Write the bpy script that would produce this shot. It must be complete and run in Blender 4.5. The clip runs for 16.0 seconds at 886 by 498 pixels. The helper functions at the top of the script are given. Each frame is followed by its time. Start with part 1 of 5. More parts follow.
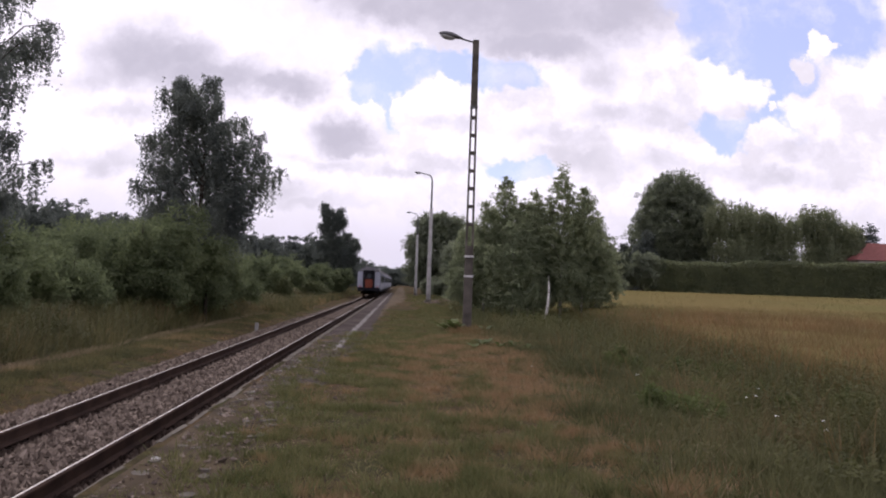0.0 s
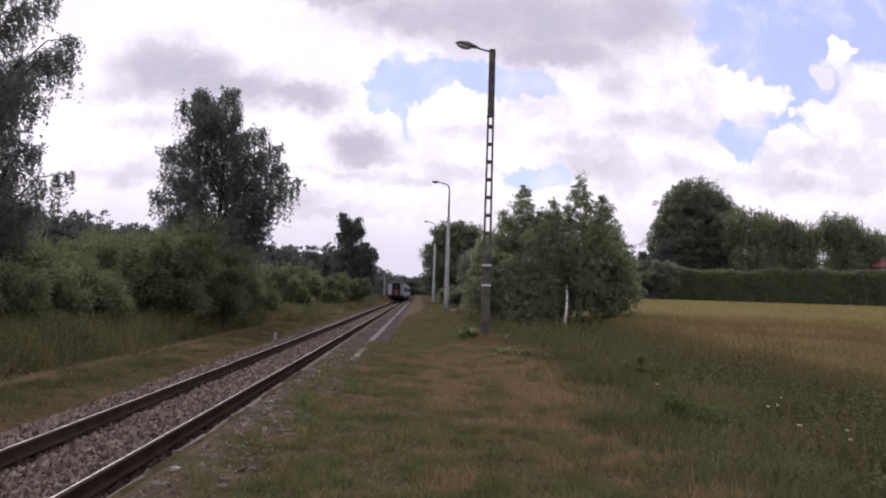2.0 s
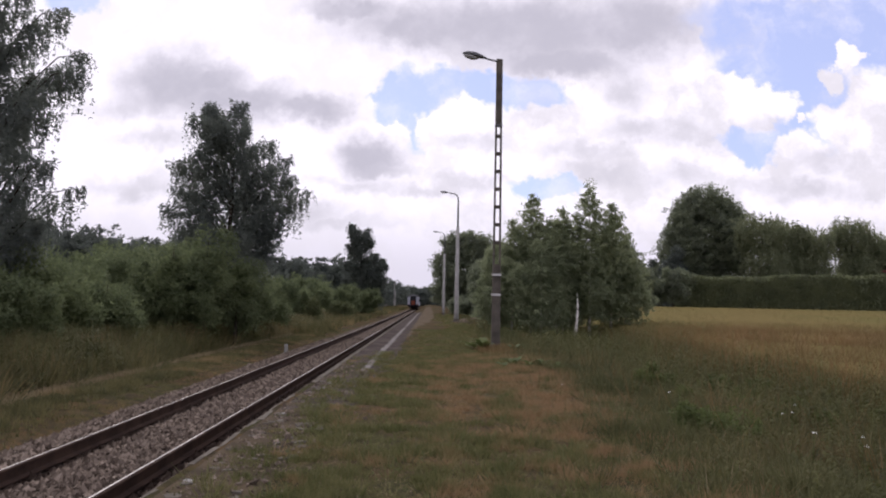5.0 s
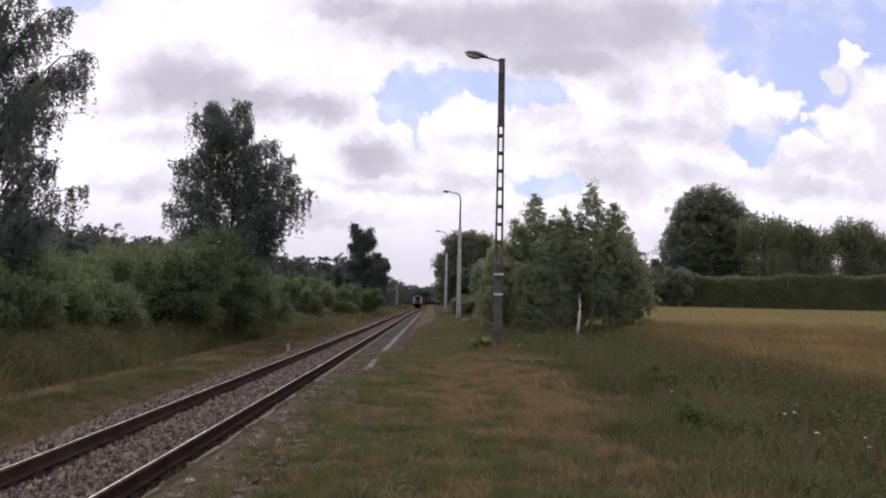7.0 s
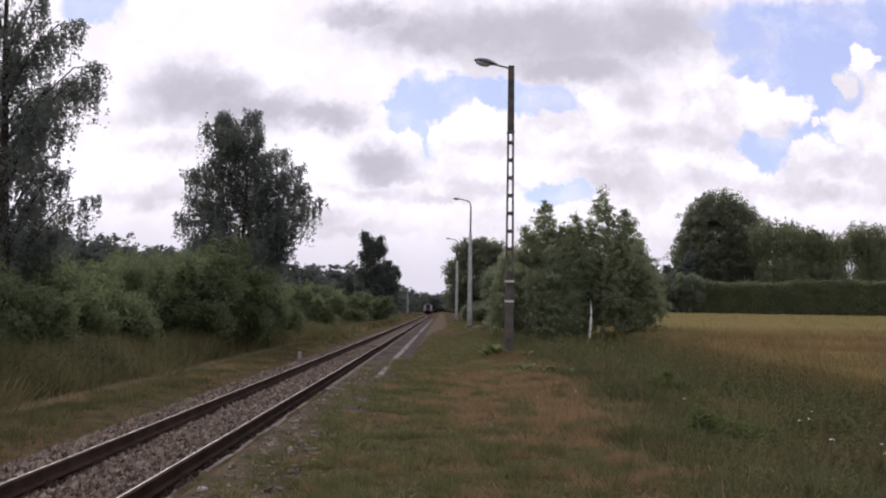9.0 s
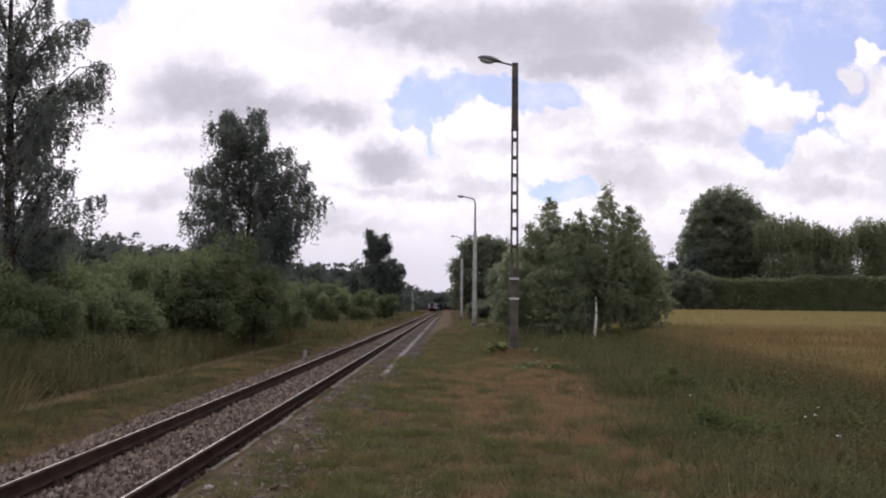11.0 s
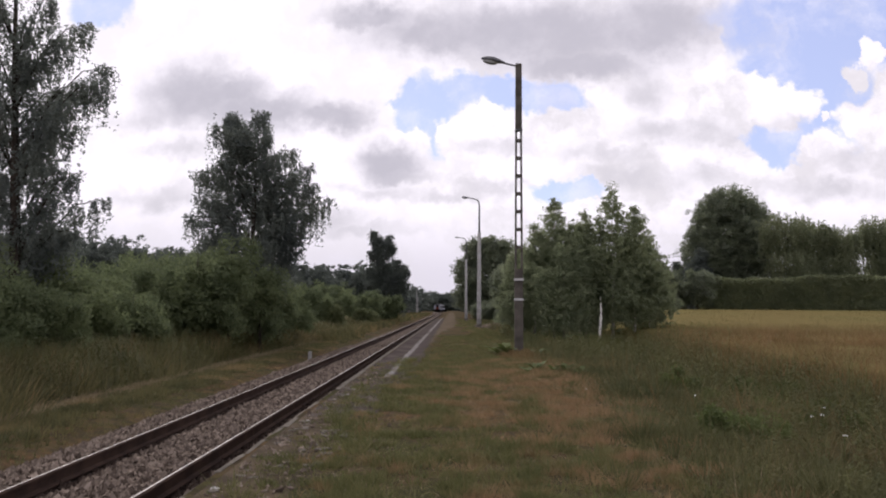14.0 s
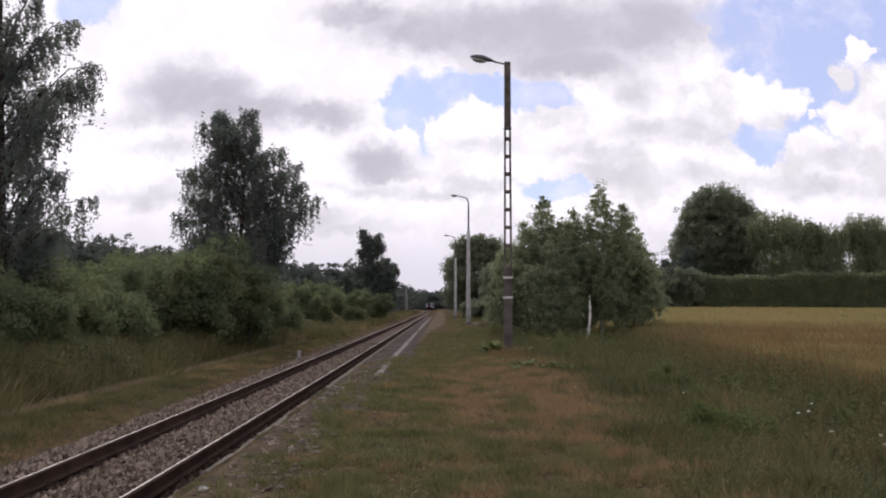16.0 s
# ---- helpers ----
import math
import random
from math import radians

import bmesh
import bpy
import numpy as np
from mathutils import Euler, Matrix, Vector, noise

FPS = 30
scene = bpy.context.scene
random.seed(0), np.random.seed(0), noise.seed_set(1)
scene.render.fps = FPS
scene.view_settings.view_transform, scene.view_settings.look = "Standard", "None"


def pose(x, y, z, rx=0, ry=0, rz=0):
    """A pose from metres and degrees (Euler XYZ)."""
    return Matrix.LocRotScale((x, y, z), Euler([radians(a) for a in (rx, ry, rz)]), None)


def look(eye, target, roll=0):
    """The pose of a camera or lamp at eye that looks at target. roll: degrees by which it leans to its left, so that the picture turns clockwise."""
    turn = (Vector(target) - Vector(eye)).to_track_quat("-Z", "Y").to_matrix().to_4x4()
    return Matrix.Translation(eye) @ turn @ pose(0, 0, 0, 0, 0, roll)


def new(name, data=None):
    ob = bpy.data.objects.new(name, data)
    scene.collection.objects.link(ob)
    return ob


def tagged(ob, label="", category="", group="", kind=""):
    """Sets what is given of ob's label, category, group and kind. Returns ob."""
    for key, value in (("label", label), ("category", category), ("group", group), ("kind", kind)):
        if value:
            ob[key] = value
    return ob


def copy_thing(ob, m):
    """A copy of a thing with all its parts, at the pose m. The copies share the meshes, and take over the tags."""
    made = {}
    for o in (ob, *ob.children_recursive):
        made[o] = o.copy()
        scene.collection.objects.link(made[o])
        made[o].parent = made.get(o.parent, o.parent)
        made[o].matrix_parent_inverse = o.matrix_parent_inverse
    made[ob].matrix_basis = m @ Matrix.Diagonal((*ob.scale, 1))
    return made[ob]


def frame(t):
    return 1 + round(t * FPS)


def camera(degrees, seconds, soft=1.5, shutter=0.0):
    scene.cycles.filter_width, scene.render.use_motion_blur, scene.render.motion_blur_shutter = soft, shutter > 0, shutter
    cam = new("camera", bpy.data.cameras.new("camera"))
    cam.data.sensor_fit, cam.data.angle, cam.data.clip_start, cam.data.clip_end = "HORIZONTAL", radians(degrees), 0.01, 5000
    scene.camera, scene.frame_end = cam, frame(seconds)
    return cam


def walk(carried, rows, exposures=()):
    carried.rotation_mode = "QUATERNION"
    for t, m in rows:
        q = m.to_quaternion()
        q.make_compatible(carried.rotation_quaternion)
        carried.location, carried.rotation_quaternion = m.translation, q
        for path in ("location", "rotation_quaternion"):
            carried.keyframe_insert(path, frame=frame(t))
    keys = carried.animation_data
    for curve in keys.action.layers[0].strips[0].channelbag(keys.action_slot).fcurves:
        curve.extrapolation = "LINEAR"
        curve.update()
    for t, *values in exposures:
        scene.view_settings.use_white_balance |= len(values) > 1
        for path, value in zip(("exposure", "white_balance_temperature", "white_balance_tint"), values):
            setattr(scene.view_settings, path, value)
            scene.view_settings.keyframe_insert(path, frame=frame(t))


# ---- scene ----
cam = camera(60.0, 16.0, soft=2.0)
EYE = (0.0, 0.0, 1.7)
TURNS = [
    (0, 92.62, -1.97, -3.09), (0.5, 92.47, -1.86, -2.73), (1, 92.61, -1.74, -2.28), (1.5, 93.1, -1.96, -1.89),
    (2, 93.25, -1.75, -1.77), (2.5, 93.54, -1.57, -1.64), (3, 93.53, -1.58, -1.45), (3.5, 93.72, -1.41, -1.2),
    (4, 93.88, -1.08, -0.98), (6.5, 94.01, -1.18, -1.07), (7, 93.94, -1.19, -0.86), (7.5, 94.37, -0.87, -0.48),
    (8, 94.32, -1.23, -0.07), (8.5, 94.48, -1.11, 0), (9, 94.47, -0.9, -0.05), (11.5, 94.28, -0.61, 0.35),
    (12, 94.49, -0.29, -0.21), (12.5, 94.3, -0.15, -0.06), (13, 94.29, 0.14, 0.55), (13.5, 94.47, -0.08, 0.57),
    (14, 94.38, -0.38, 0.66), (14.5, 94.41, -0.33, 0.54), (15, 94.49, -0.3, 0.2), (15.5, 94.42, -0.21, -0.1),
    (16, 94.25, -0.19, -0.13)]
walk(cam, [(t, pose(*EYE, rx, ry, rz)) for t, rx, ry, rz in TURNS],
     [(0, 0.13, 6330, 19), (4, 0.10, 6350, 16), (9, 0.08, 6420, 14), (16, 0.08, 6520, 13)])

RAIL_TOP = -0.30
TRACK_X = -4.07


def track_x(y):
    """The track's axis: straight, then a slow swing to the left and a curve to the right."""
    s = min(1.0, max(0.0, (y - 220.0) / 140.0))
    return TRACK_X - 2.9 * s * s * (3 - 2 * s) + max(0.0, y - 370.0) ** 2 / 3300.0


def smooth(a, b, v):
    s = min(1.0, max(0.0, (v - a) / (b - a)))
    return s * s * (3 - 2 * s)


def ground_z(x, y):
    if x < -2.41:
        z = -0.66 - 0.10 * smooth(-7, -10, x) + 0.16 * smooth(-6.2, -7.2, x) * smooth(-9.5, -8, x)
        z += 0.40 * smooth(-9.1, -11.2, x)
        return z + 2.5 * smooth(-25, -120, x)
    z = -0.55 * smooth(2.9, 7.0, x)
    return z + smooth(7, 13, x) * min(1.55, max(0.0, y - 17.0) * 0.0185)


# ------------------------------------------------------------------ light
class Nodes:
    """A short way to write node trees."""

    def __init__(self, tree):
        self.tree = tree

    def add(self, kind):
        return self.tree.nodes.new(kind)

    def put(self, a, socket):
        if isinstance(a, bpy.types.NodeSocket):
            self.tree.links.new(a, socket)
        else:
            socket.default_value = a

    def math(self, op, a, b=0.0, c=0.0, clamp=False):
        n = self.add("ShaderNodeMath")
        n.operation, n.use_clamp = op, clamp
        for i, v in enumerate((a, b, c)):
            self.put(v, n.inputs[i])
        return n.outputs[0]

    def vec(self, op, a, b=(0, 0, 0)):
        n = self.add("ShaderNodeVectorMath")
        n.operation = op
        self.put(a, n.inputs[0])
        if op == "SCALE":
            self.put(b, n.inputs[3])
        else:
            self.put(b, n.inputs[1])
        return n.outputs["Value"] if op in ("LENGTH", "DOT_PRODUCT") else n.outputs[0]

    def noise(self, v, scale, detail=4.0, rough=0.55, out="Fac"):
        n = self.add("ShaderNodeTexNoise")
        if v is not None:
            self.put(v, n.inputs["Vector"])
        n.inputs["Scale"].default_value, n.inputs["Detail"].default_value, n.inputs["Roughness"].default_value = scale, detail, rough
        return n.outputs[out]

    def span(self, v, a, b, c=0.0, d=1.0, kind="SMOOTHSTEP"):
        n = self.add("ShaderNodeMapRange")
        n.interpolation_type = kind
        for i, q in enumerate((v, a, b, c, d)):
            self.put(q, n.inputs[i])
        return n.outputs[0]

    def mix(self, f, a, b, blend="MIX"):
        n = self.add("ShaderNodeMix")
        n.data_type, n.blend_type = "RGBA", blend
        self.put(f, n.inputs["Factor"])
        for v, s in ((a, n.inputs[6]), (b, n.inputs[7])):
            self.put(v if isinstance(v, bpy.types.NodeSocket) else (*v, 1.0), s)
        return n.outputs[2]


SUN_HIGH, SUN_LEFT = 46.0, 25.0      # degrees: height, and turn to the left of the track's line

# patches of clear sky, of bright heaped cloud before it, of shaded and of thinly veiled cloud: across, up (tangents of the view), half width, half height, turn in degrees
CLEAR = [
    (0.488, 0.373, 0.143, 0.056, 0), (0.586, 0.381, 0.068, 0.056, 0), (0.456, 0.303, 0.083, 0.045, 0), (0.522, 0.265, 0.041, 0.056, 0), (0.492, 0.258, 0.045, 0.030, 0),
    (0.434, 0.208, 0.036, 0.036, 0), (0.412, 0.223, 0.034, 0.023, 0), (0.468, 0.236, 0.034, 0.030, 0), (-0.046, 0.247, 0.038, 0.041, 0), (-0.029, 0.275, 0.045, 0.034, 0),
    (-0.070, 0.283, 0.030, 0.021, 0), (-0.014, 0.226, 0.019, 0.030, 0), (0.050, 0.287, 0.075, 0.024, 0), (0.129, 0.279, 0.047, 0.024, 0), (-0.479, 0.399, 0.045, 0.027, 0),
    (0.135, 0.151, 0.032, 0.018, 0), (0.176, 0.155, 0.023, 0.012, 0)]
HEAPED = [
    (0.039, 0.239, 0.044, 0.030, 0), (0.012, 0.214, 0.034, 0.038, 0), (0.072, 0.222, 0.026, 0.032, 0), (0.547, 0.334, 0.015, 0.023, 0), (0.536, 0.303, 0.015, 0.021, 0),
    (0.561, 0.348, 0.018, 0.009, 0), (0.577, 0.288, 0.026, 0.032, 0), (0.551, 0.242, 0.047, 0.047, 0), (0.482, 0.201, 0.032, 0.035, 0), (0.494, 0.252, 0.006, 0.010, 0),
    (0.385, 0.180, 0.032, 0.021, 0), (0.444, 0.163, 0.045, 0.020, 0), (0.380, 0.284, 0.053, 0.026, 0), (0.447, 0.265, 0.047, 0.027, 0), (0.316, 0.295, 0.053, 0.021, 0),
    (-0.108, 0.302, 0.056, 0.032, 0), (0.340, 0.341, 0.026, 0.034, 0), (0.143, 0.238, 0.045, 0.032, 0), (-0.062, 0.210, 0.038, 0.029, 0)]
SHADED = [
    (-0.344, 0.282, 0.064, 0.044, 0), (-0.257, 0.259, 0.083, 0.029, 0), (-0.167, 0.250, 0.056, 0.021, 0), (-0.291, 0.286, 0.045, 0.023, 0), (-0.084, 0.189, 0.047, 0.026, 0),
    (0.110, 0.368, 0.195, 0.045, 0), (0.261, 0.376, 0.105, 0.045, 0), (-0.018, 0.363, 0.098, 0.034, 0), (0.163, 0.324, 0.098, 0.021, 0), (-0.109, 0.390, 0.060, 0.021, 0)]
VEILED = [
    (0.236, 0.172, 0.090, 0.015, 0), (0.297, 0.238, 0.068, 0.017, 0), (0.349, 0.228, 0.056, 0.020, 0), (0.057, 0.215, 0.034, 0.011, 0), (0.310, 0.170, 0.053, 0.017, 0),
    (0.260, 0.284, 0.030, 0.023, 0), (-0.406, 0.244, 0.045, 0.014, 0), (-0.165, 0.116, 0.053, 0.014, 0), (-0.384, 0.142, 0.060, 0.014, 0), (0.496, 0.156, 0.083, 0.014, 0),
    (0.534, 0.193, 0.045, 0.020, 0), (-0.017, 0.147, 0.068, 0.008, 0), (-0.121, 0.102, 0.068, 0.009, 0), (-0.062, 0.167, 0.045, 0.008, 0), (0.199, 0.204, 0.060, 0.012, 0),
    (0.050, 0.158, 0.045, 0.009, 0), (-0.360, 0.206, 0.045, 0.012, 0), (0.454, 0.246, 0.045, 0.011, 0), (-0.106, 0.150, 0.053, 0.008, 0)]


def make_world():
    w = bpy.data.worlds.new("sky")
    scene.world = w
    w.use_nodes = True
    w.node_tree.nodes.clear()
    k = Nodes(w.node_tree)
    way = k.add("ShaderNodeTexCoord").outputs["Generated"]
    sky = k.add("ShaderNodeTexSky")
    sky.sky_type, sky.sun_disc = "NISHITA", False
    sky.sun_elevation, sky.sun_rotation = radians(SUN_HIGH), radians(-SUN_LEFT)
    sky.altitude, sky.air_density, sky.dust_density, sky.ozone_density = 100, 1.0, 0.6, 2.0
    sep = k.add("ShaderNodeSeparateXYZ")
    k.put(way, sep.inputs[0])
    ahead = k.math("MAXIMUM", sep.outputs[1], 0.05)
    flat = k.add("ShaderNodeCombineXYZ")
    k.put(k.math("DIVIDE", sep.outputs[0], ahead), flat.inputs[0])
    k.put(k.math("DIVIDE", sep.outputs[2], ahead), flat.inputs[1])
    uv = flat.outputs[0]
    for scale, amount in ((7.0, 0.035), (20.0, 0.036), (55.0, 0.022), (130.0, 0.010)):
        uv = k.vec("ADD", uv, k.vec("SCALE", k.vec("SUBTRACT", k.noise(flat.outputs[0], scale, 3, 0.55, "Color"), (0.5, 0.5, 0.5)), amount))

    # rounded heads along the edges of the heaped clouds
    heads = None
    for scale, amount in ((24.0, 0.55), (60.0, 0.35)):
        v = k.add("ShaderNodeTexVoronoi")
        v.feature = "SMOOTH_F1"
        k.put(k.vec("ADD", flat.outputs[0], k.vec("SCALE", k.noise(flat.outputs[0], 30, 3, 0.5, "Color"), 0.012)), v.inputs["Vector"])
        v.inputs["Scale"].default_value, v.inputs["Smoothness"].default_value = scale, 0.25
        h = k.math("MULTIPLY", k.math("SUBTRACT", v.outputs["Distance"], 0.45), amount)
        heads = h if heads is None else k.math("ADD", heads, h)

    def patches(rows, soft, lumps=False):
        total = None
        for u, v, ru, rv, turn in rows:
            m = k.add("ShaderNodeMapping")
            m.vector_type = "TEXTURE"
            k.put(uv, m.inputs["Vector"])
            m.inputs["Location"].default_value = (u, v, 0)
            m.inputs["Rotation"].default_value = (0, 0, radians(turn))
            m.inputs["Scale"].default_value = (ru, rv, 1)
            d = k.vec("LENGTH", k.vec("MULTIPLY", m.outputs[0], (1, 1, 0)))
            total = d if total is None else k.math("SMOOTH_MIN", total, d, 0.3)
        if lumps:
            total = k.math("ADD", total, heads)
        return k.span(total, 1.0 + soft, 1.0 - soft)

    clear, heaped, shaded, veiled = patches(CLEAR, 0.22), patches(HEAPED, 0.16, True), patches(SHADED, 0.62), patches(VEILED, 0.8)
    clear = k.math("MULTIPLY", clear, k.math("SUBTRACT", 1.0, heaped))
    # round the rest of the sky the clouds go on, broken in the same way
    behind = k.span(sep.outputs[1], 0.45, 0.15)
    wild = k.noise(way, 3.2, 6, 0.55)
    clear = k.math("ADD", clear, k.math("MULTIPLY", behind, k.span(wild, 0.54, 0.62)), clamp=True)
    shaded = k.math("ADD", shaded, k.math("MULTIPLY", behind, k.span(wild, 0.46, 0.36)), clamp=True)
    fine = k.noise(flat.outputs[0], 14, 6, 0.6)
    shaded = k.math("MULTIPLY", shaded, k.span(fine, 0.2, 0.6, 0.75, 1.0))
    veiled = k.math("MULTIPLY", veiled, k.span(fine, 0.3, 0.65, 0.4, 0.95))
    low = k.span(sep.outputs[2], 0.15, 0.03)
    white = k.mix(low, (1.05, 1.01, 1.09), (0.74, 0.71, 0.80))
    white = k.mix(k.math("MULTIPLY", k.span(k.noise(uv, 9, 5, 0.6), 0.42, 0.64), k.span(sep.outputs[0], -0.12, 0.12, 0.35, 0.8)), white, (0.73, 0.705, 0.75))
    cloud = k.mix(veiled, white, (0.66, 0.64, 0.70))
    cloud = k.mix(shaded, cloud, (0.545, 0.53, 0.60))
    blue = k.mix(0.5, k.vec("SCALE", sky.outputs[0], 0.11), (0.70, 0.73, 1.12))
    thin = k.math("MULTIPLY", clear, k.span(k.noise(uv, 11, 5, 0.6), 0.42, 0.68, 1.0, 0.6))
    bg = k.add("ShaderNodeBackground")
    k.put(k.mix(thin, cloud, blue), bg.inputs["Color"])
    bg.inputs["Strength"].default_value = 1.0
    k.put(bg.outputs[0], k.add("ShaderNodeOutputWorld").inputs["Surface"])


make_world()
sun_data = bpy.data.lights.new("sun", "SUN")
sun_data.energy, sun_data.angle, sun_data.color = 1.4, radians(14), (1.0, 0.96, 0.9)
sun = new("sun", sun_data)
sun_way = Vector((-math.sin(radians(SUN_LEFT)) * math.cos(radians(SUN_HIGH)), math.cos(radians(SUN_LEFT)) * math.cos(radians(SUN_HIGH)), math.sin(radians(SUN_HIGH))))
sun.matrix_world = look(sun_way * 100, (0, 0, 0))


# ------------------------------------------------------------------ materials
def material(name, build, rough=0.8, metal=0.0, spec=0.01):
    m = bpy.data.materials.new(name)
    m.use_nodes = True
    k = Nodes(m.node_tree)
    p = m.node_tree.nodes["Principled BSDF"]
    p.inputs["Roughness"].default_value, p.inputs["Metallic"].default_value, p.inputs["Specular IOR Level"].default_value = rough, metal, spec
    place = k.add("ShaderNodeNewGeometry").outputs["Position"]
    got = build(k, p, place)
    if got is not None:
        k.put(got if isinstance(got, bpy.types.NodeSocket) else (*got, 1), p.inputs["Base Color"])
    return m


def bump(k, p, height, strength=0.5, distance=0.02):
    b = k.add("ShaderNodeBump")
    b.inputs["Strength"].default_value, b.inputs["Distance"].default_value = strength, distance
    k.put(height, b.inputs["Height"])
    k.put(b.outputs[0], p.inputs["Normal"])


def own(k):
    return k.add("ShaderNodeTexCoord").outputs["Object"]


def plain(name, color, rough=0.7, metal=0.0, vary=0.25, scale=6.0, grain=0.3, spec=0.04):
    """One colour with grain and stains at two scales."""
    def build(k, p, place):
        o = own(k)
        a, b = k.noise(o, scale, 5), k.noise(o, scale * 9, 3)
        dark = tuple(c * (1 - vary) for c in color)
        light = tuple(min(1, c * (1 + vary)) for c in color)
        c = k.mix(k.span(a, 0.3, 0.7), dark, light)
        c = k.mix(k.math("MULTIPLY", k.span(b, 0.45, 0.75), 0.4), c, dark)
        bump(k, p, b, grain, 0.01)
        k.put(k.span(a, 0.3, 0.7, max(0.05, rough - 0.1), min(1, rough + 0.1)), p.inputs["Roughness"])
        return c
    return material(name, build, rough, metal, spec)


def foliage(name, dark, light, through_light=0.25, patch=0.6, patch_scale=0.5, dry=None, dry_from=0.46, worn=None):
    """Leaves or blades: each differs a little, and wide patches differ too; some light passes through."""
    m = bpy.data.materials.new(name)
    m.use_nodes = True
    k = Nodes(m.node_tree)
    p = m.node_tree.nodes["Principled BSDF"]
    g = k.add("ShaderNodeNewGeometry")
    wide = k.span(k.noise(g.outputs["Position"], patch_scale, 3), 0.35, 0.65)
    f = k.math("ADD", k.math("MULTIPLY", g.outputs["Random Per Island"], 1 - patch), k.math("MULTIPLY", wide, patch))
    c = k.mix(f, dark, light)
    if dry:
        parched = k.noise(g.outputs["Position"], patch_scale * 0.6, 4)
        if worn:
            # the trodden middle of the platform is the driest
            x, y, rx, ry, more = worn
            off = k.vec("MULTIPLY", k.vec("SUBTRACT", g.outputs["Position"], (x, y, 0)), (1 / rx, 1 / ry, 0))
            parched = k.math("ADD", parched, k.span(k.vec("LENGTH", off), 1.3, 0.2, -more * 0.6, more))
        c = k.mix(k.math("MULTIPLY", k.span(parched, dry_from, dry_from + 0.16), 0.8), c, dry)
    k.put(c, p.inputs["Base Color"])
    p.inputs["Roughness"].default_value, p.inputs["Specular IOR Level"].default_value = 0.65, 0.15
    t = k.add("ShaderNodeBsdfTranslucent")
    k.put(c, t.inputs["Color"])
    s = k.add("ShaderNodeMixShader")
    s.inputs[0].default_value = through_light
    k.put(p.outputs[0], s.inputs[1])
    k.put(t.outputs[0], s.inputs[2])
    k.put(s.outputs[0], m.node_tree.nodes["Material Output"].inputs["Surface"])
    return m


def build_ground(k, p, place):
    a, b, c = k.noise(place, 0.30, 3), k.noise(place, 1.6, 5), k.noise(place, 14, 4)
    col = k.mix(k.span(a, 0.40, 0.60), (0.055, 0.054, 0.022), (0.105, 0.064, 0.034))
    col = k.mix(k.span(b, 0.48, 0.66), col, (0.085, 0.062, 0.038))
    col = k.mix(k.math("MULTIPLY", k.span(k.noise(place, 4.5, 4), 0.46, 0.60), 0.7), col, (0.036, 0.031, 0.020))
    col = k.mix(k.math("MULTIPLY", k.span(c, 0.4, 0.7), 0.6), col, (0.040, 0.034, 0.022))
    bump(k, p, c, 0.7, 0.04)
    return col


def rail_stain(k, place, col):
    """Rust and oil on the stones close to the rails."""
    side = k.add("ShaderNodeSeparateXYZ")
    k.put(place, side.inputs[0])
    off = k.math("ABSOLUTE", k.math("SUBTRACT", k.math("ABSOLUTE", k.math("SUBTRACT", side.outputs[0], TRACK_X)), 0.755))
    edge = k.math("ADD", off, k.math("MULTIPLY", k.math("SUBTRACT", k.noise(place, 5, 4), 0.5), 0.25))
    return k.mix(k.math("MULTIPLY", k.span(edge, 0.30, 0.17), 0.9), col, (0.024, 0.016, 0.013))


def build_ballast(k, p, place):
    v = k.add("ShaderNodeTexVoronoi")
    k.put(place, v.inputs["Vector"])
    v.inputs["Scale"].default_value = 19
    a = k.noise(place, 0.5, 4)
    s = k.add("ShaderNodeSeparateXYZ")
    k.put(v.outputs["Color"], s.inputs[0])
    col = k.mix(s.outputs[0], (0.075, 0.060, 0.050), (0.20, 0.165, 0.138))
    # shade in the gaps between the stones, put into the colour
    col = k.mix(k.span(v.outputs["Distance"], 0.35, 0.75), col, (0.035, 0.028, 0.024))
    col = k.mix(k.math("MULTIPLY", k.span(a, 0.4, 0.65), 0.45), col, (0.10, 0.070, 0.052))
    col = rail_stain(k, place, col)
    bump(k, p, k.math("SUBTRACT", 1.0, v.outputs["Distance"]), 0.9, 0.04)
    return col


def build_stone(k, p, place):
    g = k.add("ShaderNodeNewGeometry")
    col = k.mix(g.outputs["Random Per Island"], (0.060, 0.046, 0.037), (0.29, 0.236, 0.190))
    n = k.noise(place, 40, 3)
    col = k.mix(k.math("MULTIPLY", k.span(n, 0.4, 0.7), 0.4), col, (0.09, 0.065, 0.05))
    return rail_stain(k, place, col)


def build_asphalt(k, p, place):
    a, c = k.noise(place, 0.8, 5), k.noise(place, 45, 3)
    col = k.mix(k.span(a, 0.35, 0.65), (0.048, 0.038, 0.034), (0.080, 0.065, 0.058))
    col = k.mix(k.math("MULTIPLY", k.span(c, 0.45, 0.7), 0.5), col, (0.035, 0.030, 0.028))
    bump(k, p, c, 0.5, 0.01)
    return col


def build_rail(k, p, place):
    a, c = k.noise(place, 3, 4), k.noise(place, 40, 3)
    col = k.mix(k.span(a, 0.3, 0.7), (0.030, 0.021, 0.018), (0.055, 0.036, 0.028))
    bump(k, p, c, 0.3, 0.005)
    return k.mix(k.span(c, 0.5, 0.8), col, (0.065, 0.038, 0.025))


